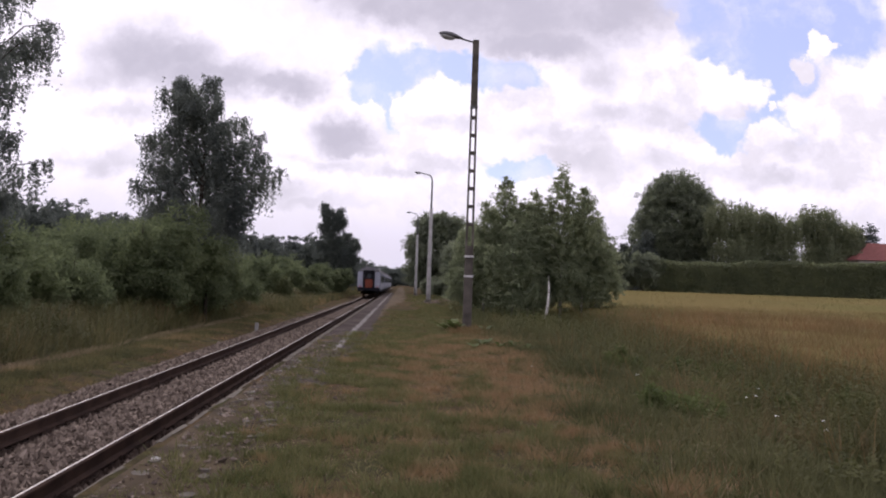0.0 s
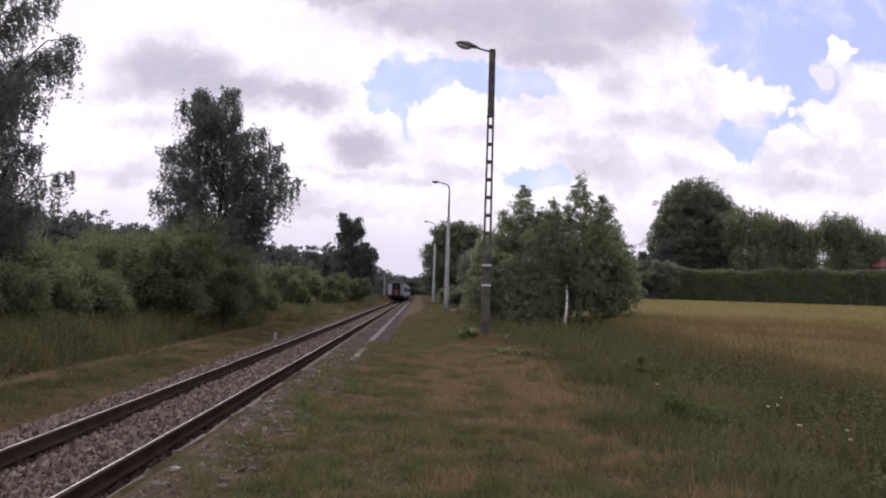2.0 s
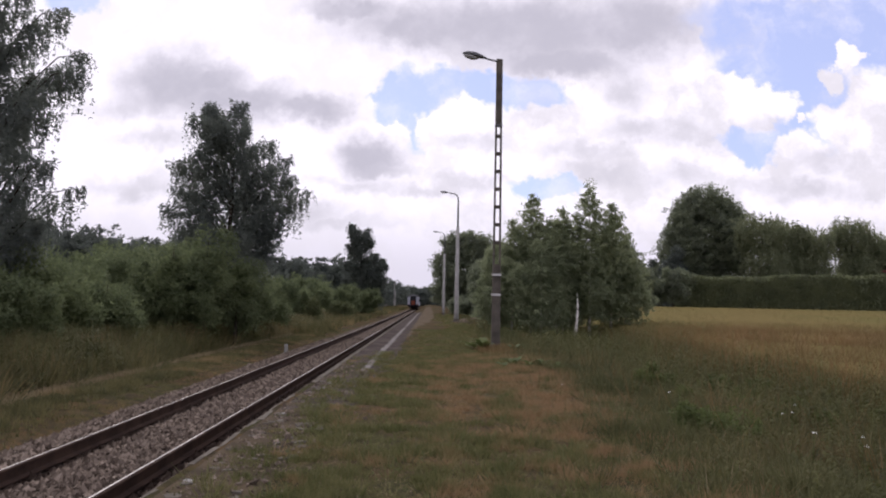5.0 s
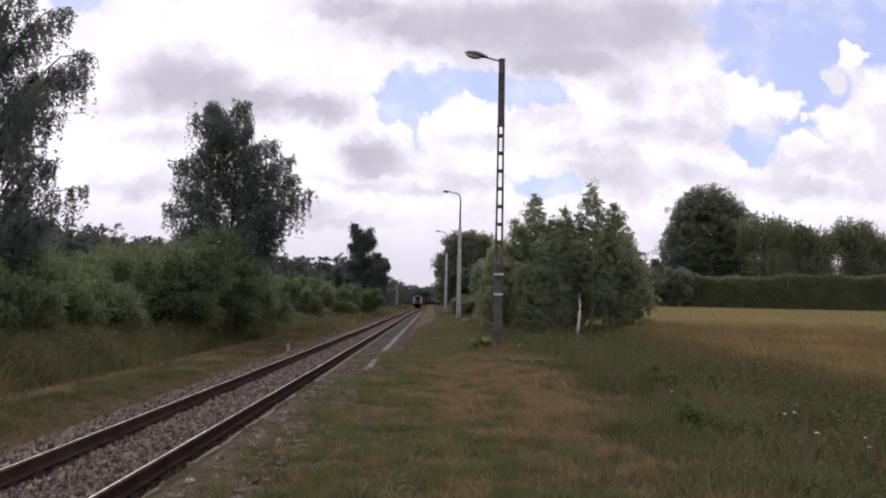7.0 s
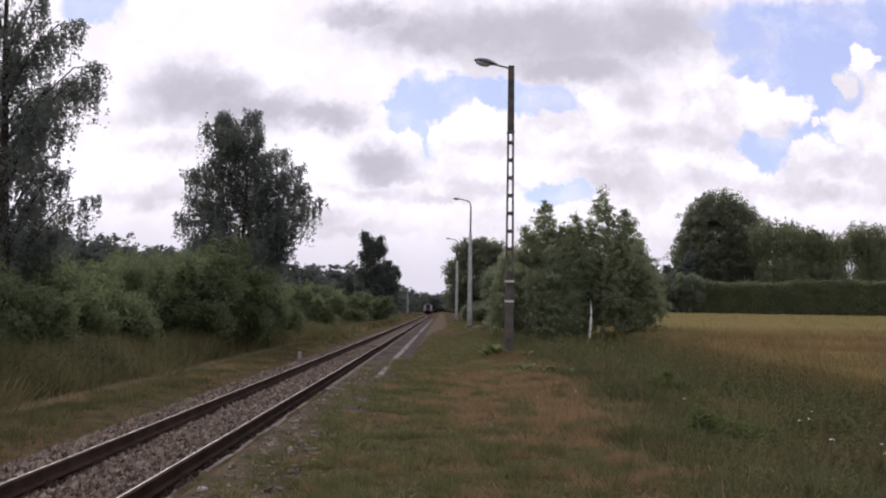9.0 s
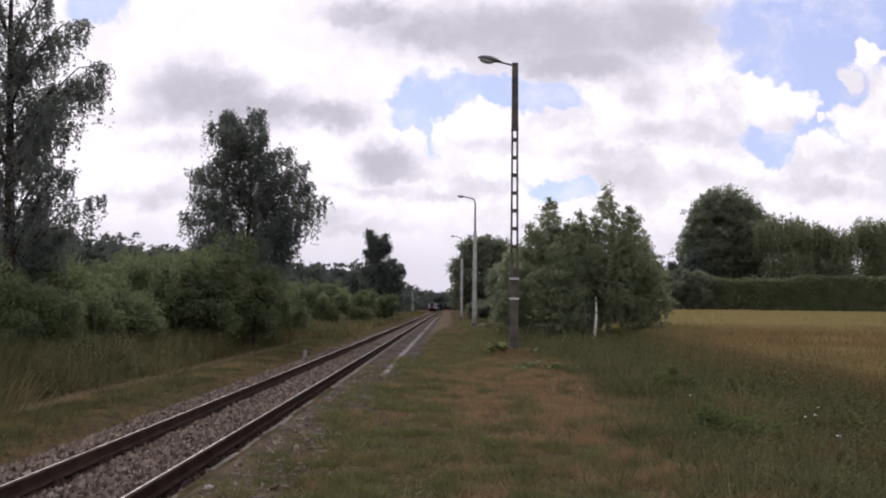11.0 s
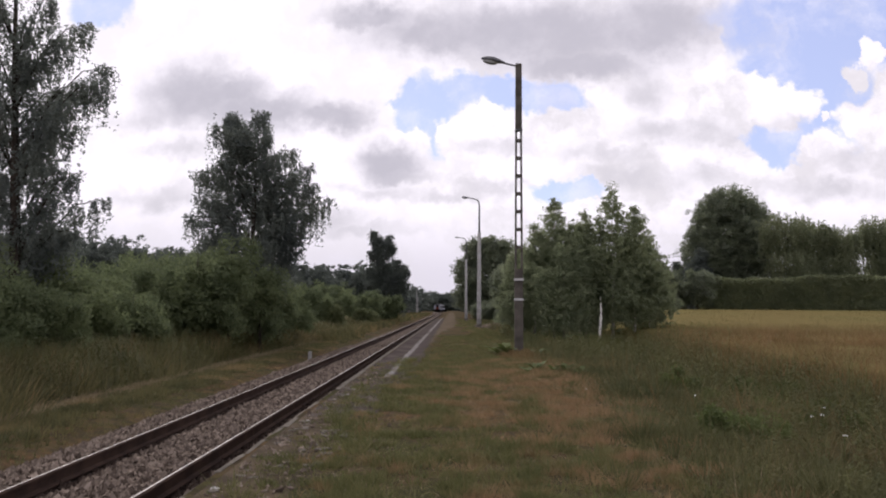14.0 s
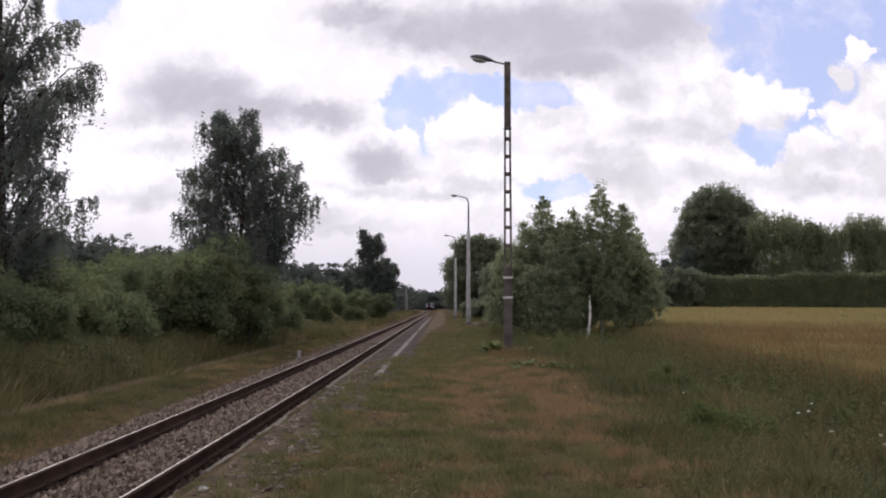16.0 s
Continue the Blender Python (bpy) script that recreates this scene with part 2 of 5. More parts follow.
def build_field(k, p, place):
    a, b, c = k.noise(place, 0.06, 3), k.noise(place, 1.2, 5), k.noise(place, 12, 3)
    col = k.mix(k.span(a, 0.4, 0.6), (0.150, 0.130, 0.050), (0.175, 0.135, 0.055))
    col = k.mix(k.math("MULTIPLY", k.span(b, 0.4, 0.7), 0.5), col, (0.085, 0.076, 0.028))
    col = k.mix(k.math("MULTIPLY", k.span(c, 0.4, 0.7), 0.4), col, (0.07, 0.055, 0.026))
    bump(k, p, c, 0.8, 0.08)
    return col


M_GROUND = material("earth", build_ground, 0.95)
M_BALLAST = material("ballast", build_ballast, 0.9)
M_STONE = material("ballast stone", build_stone, 0.85)
M_ASPHALT = material("worn asphalt", build_asphalt, 0.85)
M_RAIL = material("rusty rail", build_rail, 0.85, spec=0.03)
M_RAILTOP = plain("worn steel", (0.38, 0.355, 0.34), 0.42, 0.8, 0.25)
M_FIELD = material("grain field", build_field, 0.95)
M_DIRT = plain("trodden dirt", (0.066, 0.050, 0.033), 0.95, 0, 0.4, 1.6, 0.8)
M_PATH = plain("pale trodden earth", (0.088, 0.066, 0.042), 0.95, 0, 0.35, 0.8, 0.8)
M_CONCRETE = plain("weathered concrete", (0.125, 0.110, 0.092), 0.9, 0, 0.3, 3)
M_POLE = plain("dark weathered concrete", (0.104, 0.092, 0.078), 0.9, 0, 0.35, 2.5)
M_SPUN = plain("pale spun concrete", (0.30, 0.29, 0.275), 0.85, 0, 0.2, 2)
M_STEEL = plain("grey painted steel", (0.13, 0.13, 0.135), 0.5, 0.3, 0.2)
M_LENS = plain("milky lamp glass", (0.42, 0.42, 0.41), 0.25, 0, 0.1)
M_PAINT = plain("worn white paint", (0.175, 0.162, 0.150), 0.85, 0, 0.35, 5)
M_BAND = plain("pale metal band", (0.50, 0.49, 0.47), 0.5, 0.2, 0.15)
M_BARK = plain("dark bark", (0.055, 0.045, 0.036), 0.95, 0, 0.4, 5, 0.8)
M_WOOD = plain("tarred sleeper", (0.030, 0.024, 0.020), 0.95, 0, 0.3, 4, 0.6)


def build_birch(k, p, place):
    o = own(k)
    st = k.add("ShaderNodeMapping")
    k.put(o, st.inputs["Vector"])
    st.inputs["Scale"].default_value = (3, 3, 9)
    n = k.noise(st.outputs[0], 1.6, 4)
    return k.mix(k.span(n, 0.54, 0.62), (0.56, 0.53, 0.48), (0.05, 0.045, 0.04))


M_BIRCH = material("birch bark", build_birch, 0.85)
M_WEED = foliage("broad weed leaves", (0.060, 0.082, 0.028), (0.125, 0.150, 0.050), 0.35)
M_STRAW = foliage("dry straw", (0.170, 0.125, 0.072), (0.340, 0.275, 0.175), 0.2)
M_DOCK = foliage("ripe dock stalks", (0.135, 0.098, 0.044), (0.235, 0.155, 0.072), 0.3, 0.5, 0.4, (0.245, 0.142, 0.068))
M_LEAF_PALE = foliage("pale shrub leaves", (0.085, 0.100, 0.046), (0.155, 0.172, 0.080), 0.35)
M_LEAF_BIRCH = foliage("birch leaves", (0.131, 0.149, 0.142), (0.217, 0.241, 0.199), 0.6)
M_LEAF_BUSH = foliage("bush leaves", (0.110, 0.136, 0.073), (0.206, 0.242, 0.120), 0.58)
M_LEAF_YOUNG = foliage("young birch leaves", (0.176, 0.205, 0.122), (0.321, 0.355, 0.206), 0.58)
M_LEAF_LIME = foliage("lime leaves", (0.132, 0.149, 0.109), (0.235, 0.268, 0.168), 0.55)
M_LEAF_WILLOW = foliage("willow leaves", (0.144, 0.166, 0.096), (0.276, 0.298, 0.176), 0.55)
M_LEAF_HEDGE = foliage("hedge needles", (0.135, 0.154, 0.089), (0.229, 0.253, 0.136), 0.5)
M_LEAF_FAR = foliage("far wood leaves", (0.083, 0.097, 0.090), (0.133, 0.152, 0.124), 0.5, 0.6, 0.1)
M_GRASS = foliage("short grass", (0.066, 0.082, 0.026), (0.195, 0.180, 0.080), 0.35, 0.35, 1.9, (0.300, 0.190, 0.106), 0.48, (2.4, 16.0, 3.4, 12.0, 0.12))
M_TALL = foliage("tall verge grass", (0.046, 0.056, 0.021), (0.149, 0.144, 0.066), 0.35, 0.5, 0.4, (0.225, 0.158, 0.080), 0.50)
M_DRY = foliage("dry bank grass", (0.045, 0.056, 0.024), (0.185, 0.160, 0.072), 0.35, 0.4, 0.8, (0.300, 0.212, 0.108), 0.52)
M_HERB = foliage("dark herb leaves", (0.056, 0.062, 0.022), (0.132, 0.132, 0.048), 0.4, 0.5, 0.7)
M_HERB_RIPE = foliage("ripe herb leaves", (0.075, 0.078, 0.032), (0.175, 0.150, 0.066), 0.4, 0.4, 0.6)
M_GRAIN = foliage("ripening grain", (0.105, 0.090, 0.036), (0.190, 0.152, 0.062), 0.25, 0.6, 0.15, (0.190, 0.140, 0.060))


# ------------------------------------------------------------------ shapes
def mesh_of(name, verts, faces, mats, slots=None, flat=True):
    me = bpy.data.meshes.new(name)
    me.from_pydata(verts, [], faces)
    for m in (mats if isinstance(mats, (list, tuple)) else [mats]):
        me.materials.append(m)
    if slots is not None:
        me.polygons.foreach_set("material_index", slots)
    if not flat:
        me.polygons.foreach_set("use_smooth", [True] * len(me.polygons))
    me.update()
    return me


def fast_mesh(name, verts, size, mat):
    """Loose faces of `size` corners each, from an array of corners."""
    n = len(verts)
    me = bpy.data.meshes.new(name)
    me.vertices.add(n)
    me.vertices.foreach_set("co", np.ascontiguousarray(verts, dtype=np.float32).ravel())
    me.loops.add(n)
    me.loops.foreach_set("vertex_index", np.arange(n, dtype=np.int32))
    me.polygons.add(n // size)
    me.polygons.foreach_set("loop_start", np.arange(0, n, size, dtype=np.int32))
    me.materials.append(mat)
    me.update(calc_edges=True)
    return me


def part(name, bm, mat, parent=None, label="", smooth_faces=False):
    """Links a bmesh or a mesh as one object under a thing or a part."""
    if isinstance(bm, bmesh.types.BMesh):
        me = bpy.data.meshes.new(name)
        bm.to_mesh(me)
        bm.free()
        me.materials.append(mat)
    else:
        me = bm
    if smooth_faces:
        me.polygons.foreach_set("use_smooth", [True] * len(me.polygons))
    ob = new(name, me)
    if parent is not None:
        ob.parent = parent
    return tagged(ob, label)


def box(bm, x0, x1, y0, y1, z0, z1, bevel=0.0):
    got = bmesh.ops.create_cube(bm, size=1.0)["verts"]
    for v in got:
        v.co = Vector((x0 + (v.co.x + 0.5) * (x1 - x0), y0 + (v.co.y + 0.5) * (y1 - y0), z0 + (v.co.z + 0.5) * (z1 - z0)))
    if bevel:
        edges = list({e for v in got for e in v.link_edges})
        bmesh.ops.bevel(bm, geom=edges, offset=bevel, segments=2, affect="EDGES", profile=0.6)
    return bm


def boxes(*rows, bevel=0.0):
    bm = bmesh.new()
    for r in rows:
        box(bm, *r, bevel=bevel)
    return bm


def tube(bm, points, radii, sides=8):
    """A tapered tube along points."""
    rings = []
    for i, p in enumerate(points):
        p = Vector(p)
        a, b = Vector(points[max(0, i - 1)]), Vector(points[min(len(points) - 1, i + 1)])
        d = (b - a).normalized()
        side = d.cross(Vector((0, 1, 0)) if abs(d.y) < 0.9 else Vector((1, 0, 0))).normalized()
        up = d.cross(side)
        rings.append([bm.verts.new(p + (side * math.cos(q) + up * math.sin(q)) * radii[i]) for q in (2 * math.pi * j / sides for j in range(sides))])
    for r0, r1 in zip(rings, rings[1:]):
        for j in range(sides):
            bm.faces.new((r0[j], r0[(j + 1) % sides], r1[(j + 1) % sides], r1[j]))
    bm.faces.new(rings[0][::-1])
    bm.faces.new(rings[-1])
    return bm


def thing(name, m, label, category, group="", kind=""):
    ob = new(name)
    ob.matrix_basis = m
    return tagged(ob, label, category, group, kind)


rng = np.random.default_rng(7)


def leaf_quads(centres, size, spread=0.4, hang=0.0):
    """Diamond leaves at the centres, turned at random; hang: how far they point down."""
    n = len(centres)
    d = rng.normal(size=(n, 3))
    d[:, 2] -= hang
    d /= np.linalg.norm(d, axis=1, keepdims=True)
    e = np.cross(d, rng.normal(size=(n, 3)))
    e /= np.linalg.norm(e, axis=1, keepdims=True)
    s = (size * (1 + spread * rng.uniform(-1, 1, n)))[:, None]
    q = np.stack([centres - d * s, centres + e * s * 0.45, centres + d * s, centres - e * s * 0.45], axis=1)
    return q.reshape(-1, 3)


def blob_points(blobs, clumps, per, clump_r, shell=0.5):
    """Points in uneven clumps within ellipsoids (x, y, z, rx, ry, rz), thicker towards their skins."""
    vol = np.array([b[3] * b[4] * b[5] for b in blobs]) ** 0.75
    pick = rng.choice(len(blobs), clumps, p=vol / vol.sum())
    b = np.array(blobs)[pick]
    d = rng.normal(size=(clumps, 3))
    d /= np.linalg.norm(d, axis=1, keepdims=True)
    r = (shell + (1 - shell) * rng.uniform(0, 1, clumps)) * rng.uniform(0.72, 1.05, clumps)
    c = b[:, :3] + d * r[:, None] * b[:, 3:]
    n = clumps * per
    e = rng.normal(size=(n, 3))
    e /= np.linalg.norm(e, axis=1, keepdims=True)
    e *= (rng.uniform(0, 1, n) ** 0.45 * clump_r * np.repeat(rng.uniform(0.6, 1.4, clumps), per))[:, None]
    return c, np.repeat(c, per, axis=0) + e * (1, 1, 0.8)


def limbs(parent, trunk, blobs, r0, mat, sides=6):
    for b in blobs[:9]:
        end = Vector(b[:3])
        h = min(max(end.z * 0.55, trunk[1][2]), trunk[-1][2])
        base = Vector(trunk[0])
        for p, q in zip(trunk, trunk[1:]):
            if p[2] <= h <= q[2]:
                base = Vector(p).lerp(Vector(q), (h - p[2]) / max(0.01, q[2] - p[2]))
        if (end - base).length < 0.3:
            continue
        mid = base.lerp(end, 0.5) + Vector((0, 0, 0.25))
        bm = bmesh.new()
        tube(bm, [base, mid, end], [r0, r0 * 0.6, r0 * 0.2], sides)
        part("limb", bm, mat, parent, smooth_faces=True)


def make_tree(name, x, y, trunk, blobs, leaf, clumps, per, size, clump_r, label, category="tree", bark=None, r0=0.2, drop=0.0, group="", shell=0.5, fine=False):
    """A tree with trunk and limbs and a crown of small leaves; drop: length of the hanging twigs. All heights from its foot."""
    z = ground_z(x, y) - 0.05
    top = thing(name, pose(x, y, z), label, category, group)
    bm = bmesh.new()
    n = len(trunk)
    tube(bm, trunk, [r0 * (1 - 0.85 * i / (n - 1)) * (1.35 if i == 0 else 1) for i in range(n)], 10)
    part("trunk", bm, bark or M_BARK, top, smooth_faces=True)
    limbs(top, trunk, blobs, r0 * 0.4, bark or M_BARK)
    size = size * 0.8
    if drop:
        # weeping twigs hang from the limbs, close set with leaves
        c, p = blob_points(blobs, clumps // 3, per, clump_r * 1.3, shell)
        strands, k = clumps, int(per * 1.7)
        top_ends = blob_points(blobs, strands, 1, 0.05, max(shell, 0.45))[0]
        length = (0.25 + 0.75 * rng.uniform(0, 1, strands)) * drop
        steps = rng.uniform(0, 1, (strands, k))
        hang = np.repeat(top_ends[:, None, :], k, axis=1)
        sway = rng.normal(size=(strands, 1, 2)) * 0.12
        hang[:, :, 2] -= steps * length[:, None]
        hang[:, :, :2] += sway * steps[:, :, None] + rng.normal(size=(strands, k, 2)) * 0.07
        p = np.concatenate([p, hang.reshape(-1, 3)])
    elif fine:
        c, p = blob_points(blobs, int(clumps * 1.9), per, clump_r, shell)
    else:
        c, p = blob_points(blobs, int(clumps * 0.55), per * 3, clump_r * 1.7, shell)
    p = p[p[:, 2] > 0.1]
    part("crown", fast_mesh("crown", leaf_quads(p, size, 0.45, 0.8 if drop else 0.0), 4, leaf), leaf, top)
    return top


def make_weeping(name, x, y, trunk, tips, leaf, label, r0, drop, strands, per, size, spread, depth, seed):
    """A birch: limbs arch from the trunk out to their tips (across, up), and leafy twigs hang from them."""
    g = np.random.default_rng(seed)
    top = thing(name, pose(x, y, ground_z(x, y) - 0.45), label, "tree")
    n = len(trunk)
    part("trunk", tube(bmesh.new(), trunk, [r0 * (1 - 0.85 * i / (n - 1)) * (1.35 if i == 0 else 1) for i in range(n)], 10), M_BARK, top, smooth_faces=True)
    crown = []
    for tx, tz in tips:
        out = abs(tx) / max(abs(q[0]) for q in tips)
        tip = Vector((tx, g.uniform(-1, 1) * depth * (1.1 - 0.7 * out), tz))
        h = min(max(tz - 1.2 - 2.6 * out * (0.6 + 0.4 * g.uniform()), trunk[1][2] * 0.8), trunk[-1][2] - 0.2)
        for p, q in zip(trunk, trunk[1:]):
            if p[2] <= h <= q[2]:
                base = Vector(p).lerp(Vector(q), (h - p[2]) / (q[2] - p[2]))
        mid = base.lerp(tip, 0.55) + Vector((0, 0, 0.22 * (tip - base).length))
        part("limb", tube(bmesh.new(), [base, base.lerp(mid, 0.55) + Vector((0, 0, 0.1)), mid.lerp(tip, 0.3) + Vector((0, 0, 0.1)), tip], [r0 * 0.22, r0 * 0.16, r0 * 0.10, r0 * 0.04], 6), M_BARK, top, smooth_faces=True)
        b, m, e = np.array(base), np.array(mid), np.array(tip)
        twigs = int(strands * (0.65 + 0.7 * out))
        s = g.uniform(0.18, 1.03, twigs)[:, None]
        start = b * (1 - s) ** 2 + m * 2 * s * (1 - s) + e * s ** 2
        start = start + g.normal(size=(twigs, 3)) * spread * (1.15 - 0.75 * s) * (1, 1, 0.7)
        long = drop * (0.15 + 0.85 * g.uniform(0, 1, twigs) ** 1.4)
        u = g.uniform(0, 1, (twigs, per))
        pts = np.repeat(start[:, None, :], per, axis=1)
        pts[:, :, 2] -= u * long[:, None]
        pts[:, :, :2] += g.normal(size=(twigs, 1, 2)) * 0.055 * drop * u[:, :, None] + g.normal(size=(twigs, per, 2)) * size * 0.8
        crown.append(pts.reshape(-1, 3))
    p = np.concatenate(crown)
    part("crown", fast_mesh("crown", leaf_quads(p[p[:, 2] > 0.2], size, 0.45, 0.8), 4, leaf), leaf, top)
    return top


def herbs(area, count, leaves, high, size, rise=None):
    """Upright leafy stalks: a thin stem and leaves along it; rise scales the height by place."""
    x, y = area(count)
    n = len(x)
    z = np.array([ground_z(a, b) for a, b in zip(x, y)])
    h = high * rng.uniform(0.45, 1.1, n) * (1 if rise is None else rise(x, y))
    lean = rng.normal(size=(n, 2)) * 0.10 * h[:, None]
    foot = np.stack([x, y, z - 0.02], 1)
    tip = foot + np.concatenate([lean, h[:, None]], 1)
    sd = np.stack([np.full(n, 0.004), np.zeros(n), np.zeros(n)], 1)
    stems = np.stack([foot, (foot + tip) / 2 + sd, tip, (foot + tip) / 2 - sd], 1).reshape(-1, 3)
    s = rng.uniform(0.12, 1.0, (n, leaves))
    c = foot[:, None, :] + (tip - foot)[:, None, :] * s[:, :, None]
    a = rng.uniform(0, 2 * math.pi, (n, leaves))
    l = size * rng.uniform(0.6, 1.4, (n, leaves)) * (1.25 - 0.75 * s)
    d = np.stack([np.cos(a), np.sin(a), rng.uniform(-0.5, 0.6, (n, leaves))], 2) * l[:, :, None]
    e = np.stack([-np.sin(a), np.cos(a), rng.uniform(-0.3, 0.3, (n, leaves))], 2) * l[:, :, None] * 0.26
    q = np.stack([c, c + d * 0.5 + e, c + d, c + d * 0.5 - e], 2)
    return np.concatenate([stems, q.reshape(-1, 3)])


def blades(area, count, high, wide, lean=0.35, base=None):
    """Grass blades as narrow triangles: area gives the feet."""
    x, y = area(count)
    n = len(x)
    z = np.array([ground_z(a, b) for a, b in zip(x, y)]) if base is None else base(x, y)
    h = high * rng.uniform(0.45, 1.15, n)
    a = rng.uniform(0, 2 * math.pi, n)
    w = wide * rng.uniform(0.6, 1.4, n)
    foot = np.stack([x, y, z - 0.01], 1)
    sd = np.stack([np.cos(a), np.sin(a), np.zeros(n)], 1) * w[:, None]
    tip = foot + np.stack([rng.normal(size=n) * lean * h, rng.normal(size=n) * lean * h, h], 1)
    return np.stack([foot - sd, foot + sd, tip], 1).reshape(-1, 3)


def tufts(area, count, per, high, wide, radius, base=None):
    """Blades that spread from the feet of tufts, each tuft of its own height."""
    x, y = area(count)
    n = len(x)
    z = np.array([ground_z(a, b) for a, b in zip(x, y)])
    tall = np.repeat(high * rng.uniform(0.4, 1.3, n), per) * rng.uniform(0.5, 1.1, n * per)
    off = rng.normal(size=(n * per, 2)) * radius
    foot = np.concatenate([np.repeat(np.stack([x, y], 1), per, axis=0) + off, np.repeat(z, per)[:, None] - 0.01], 1)
    a = rng.uniform(0, 2 * math.pi, n * per)
    sd = np.stack([np.cos(a), np.sin(a), np.zeros(n * per)], 1) * (wide * rng.uniform(0.6, 1.4, n * per))[:, None]
    out = off / radius * 0.45 * tall[:, None] + rng.normal(size=(n * per, 2)) * 0.2 * tall[:, None]
    tip = foot + np.concatenate([out, tall[:, None]], 1)
    return np.stack([foot - sd, foot + sd, tip], 1).reshape(-1, 3)


def stuff(name, verts, size, mat, label, category):
    return tagged(new(name, fast_mesh(name, verts, size, mat)), label, category, kind="stuff")


# ------------------------------------------------------------------ the large structure
def make_ground():
    xs = [-3000, -1500, -700, -300, -150, -90, -60, -40, -30, -22, -16, -13, -12, -11.2, -10.6, -10, -9.5, -9, -8.5, -8, -7.4, -6.8, -6.2, -5.5, -4.5, -3.5, -2.6, -2.42, -2.40]
    xs += [-2.0 + 0.5 * i for i in range(32)] + [15, 17, 20, 25, 32, 42, 60, 90, 140, 220, 400, 900, 3000]
    ys = [-3000, -1000, -300, -100, -50, -25, -12, -6] + [-2 + 1.0 * i for i in range(40)] + [40 + 4 * i for i in range(24)] + [140, 160, 190, 230, 300, 400, 600, 1000, 3000]
    verts, faces = [], []
    for y in ys:
        for x in xs:
            near = abs(x) < 30 and -10 < y < 120 and x > -2.3
            w = 0.035 * noise.noise((x * 0.7, y * 0.7, 0)) if near and x > -0.5 else 0.0
            verts.append((x, y, ground_z(x, y) + w))
    n = len(xs)
    for j in range(len(ys) - 1):
        for i in range(n - 1):
            faces.append((j * n + i, j * n + i + 1, (j + 1) * n + i + 1, (j + 1) * n + i))
    tagged(new("ground", mesh_of("ground", verts, faces, M_GROUND, flat=False)), "earthy ground with worn dry grass beside the railway", "ground", kind="structure")


def along(profile, y0, y1, step, at, close=True):
    """A cross-section (x, z) carried along the track."""
    ys = list(np.arange(y0, y1 + 0.01, step))
    n = len(profile)
    verts = [(at(y) + px, y, pz) for y in ys for px, pz in profile]
    faces = []
    for j in range(len(ys) - 1):
        for i in range(n if close else n - 1):
            i2 = (i + 1) % n
            faces.append((j * n + i, j * n + i2, (j + 1) * n + i2, (j + 1) * n + i))
    if close:
        faces.append(tuple(range(n)))
        faces.append(tuple(reversed([(len(ys) - 1) * n + i for i in range(n)])))
    return verts, faces


def make_track():
    # ballast bed
    prof = [(-2.12, -0.70), (-1.9, -0.60), (-1.7, -0.50), (-1.2, -0.485), (-0.92, -0.51), (-0.6, -0.51), (-0.4, -0.485), (0, -0.475), (0.4, -0.485), (0.6, -0.51), (0.92, -0.51), (1.2, -0.485), (1.66, -0.50), (1.66, -0.75)]
    v, f = along(prof, -30, 60, 0.5, track_x, False)
    v = [(x + 0.06 * noise.noise((y * 0.9, x * 2, 3)), y, z + 0.02 * noise.noise((x * 3, y * 3, 0))) for x, y, z in v]
    v2, f2 = along(prof, 60, 900, 10, track_x, False)
    k = len(v)
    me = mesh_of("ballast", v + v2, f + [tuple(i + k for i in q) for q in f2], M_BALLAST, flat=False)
    tagged(new("ballast", me), "grey-brown crushed stone ballast bed of the track", "ballast", kind="structure")
    track = thing("railway_track", pose(0, 0, 0), "single railway track with two rusty rails on stone ballast", "railway track", kind="structure")
    h = [(-0.036, -0.012), (-0.028, 0), (-0.002, 0.001), (0.026, 0), (0.036, -0.012), (0.034, -0.04), (0.009, -0.052), (0.009, -0.142), (0.075, -0.160), (0.075, -0.175), (-0.075, -0.175), (-0.075, -0.160), (-0.009, -0.142), (-0.009, -0.052), (-0.034, -0.04)]
    for side in (-0.755, 0.755):
        v, f = along([(px + side, RAIL_TOP + pz) for px, pz in h], -30, 900, 5, track_x)
        slots = [1 if (i % len(h)) in (1,) and i < len(f) - 2 else 0 for i in range(len(f))]
        part("rail", mesh_of("rail", v, f, [M_RAIL, M_RAILTOP], slots), M_RAIL, track)
    sl = mesh_of("sleeper", *box_data(-1.3, 1.3, -0.12, 0.12, -0.70, -0.506), M_WOOD)
    for i in range(130):
        y = -12.0 + 0.62 * i
        o = part("sleeper", sl, M_WOOD, track)
        o.location = (track_x(y), y, 0)


def box_data(x0, x1, y0, y1, z0, z1):
    v = [(x, y, z) for z in (z0, z1) for y in (y0, y1) for x in (x0, x1)]
    return v, [(0, 2, 3, 1), (4, 5, 7, 6), (0, 1, 5, 4), (2, 6, 7, 3), (0, 4, 6, 2), (1, 3, 7, 5)]


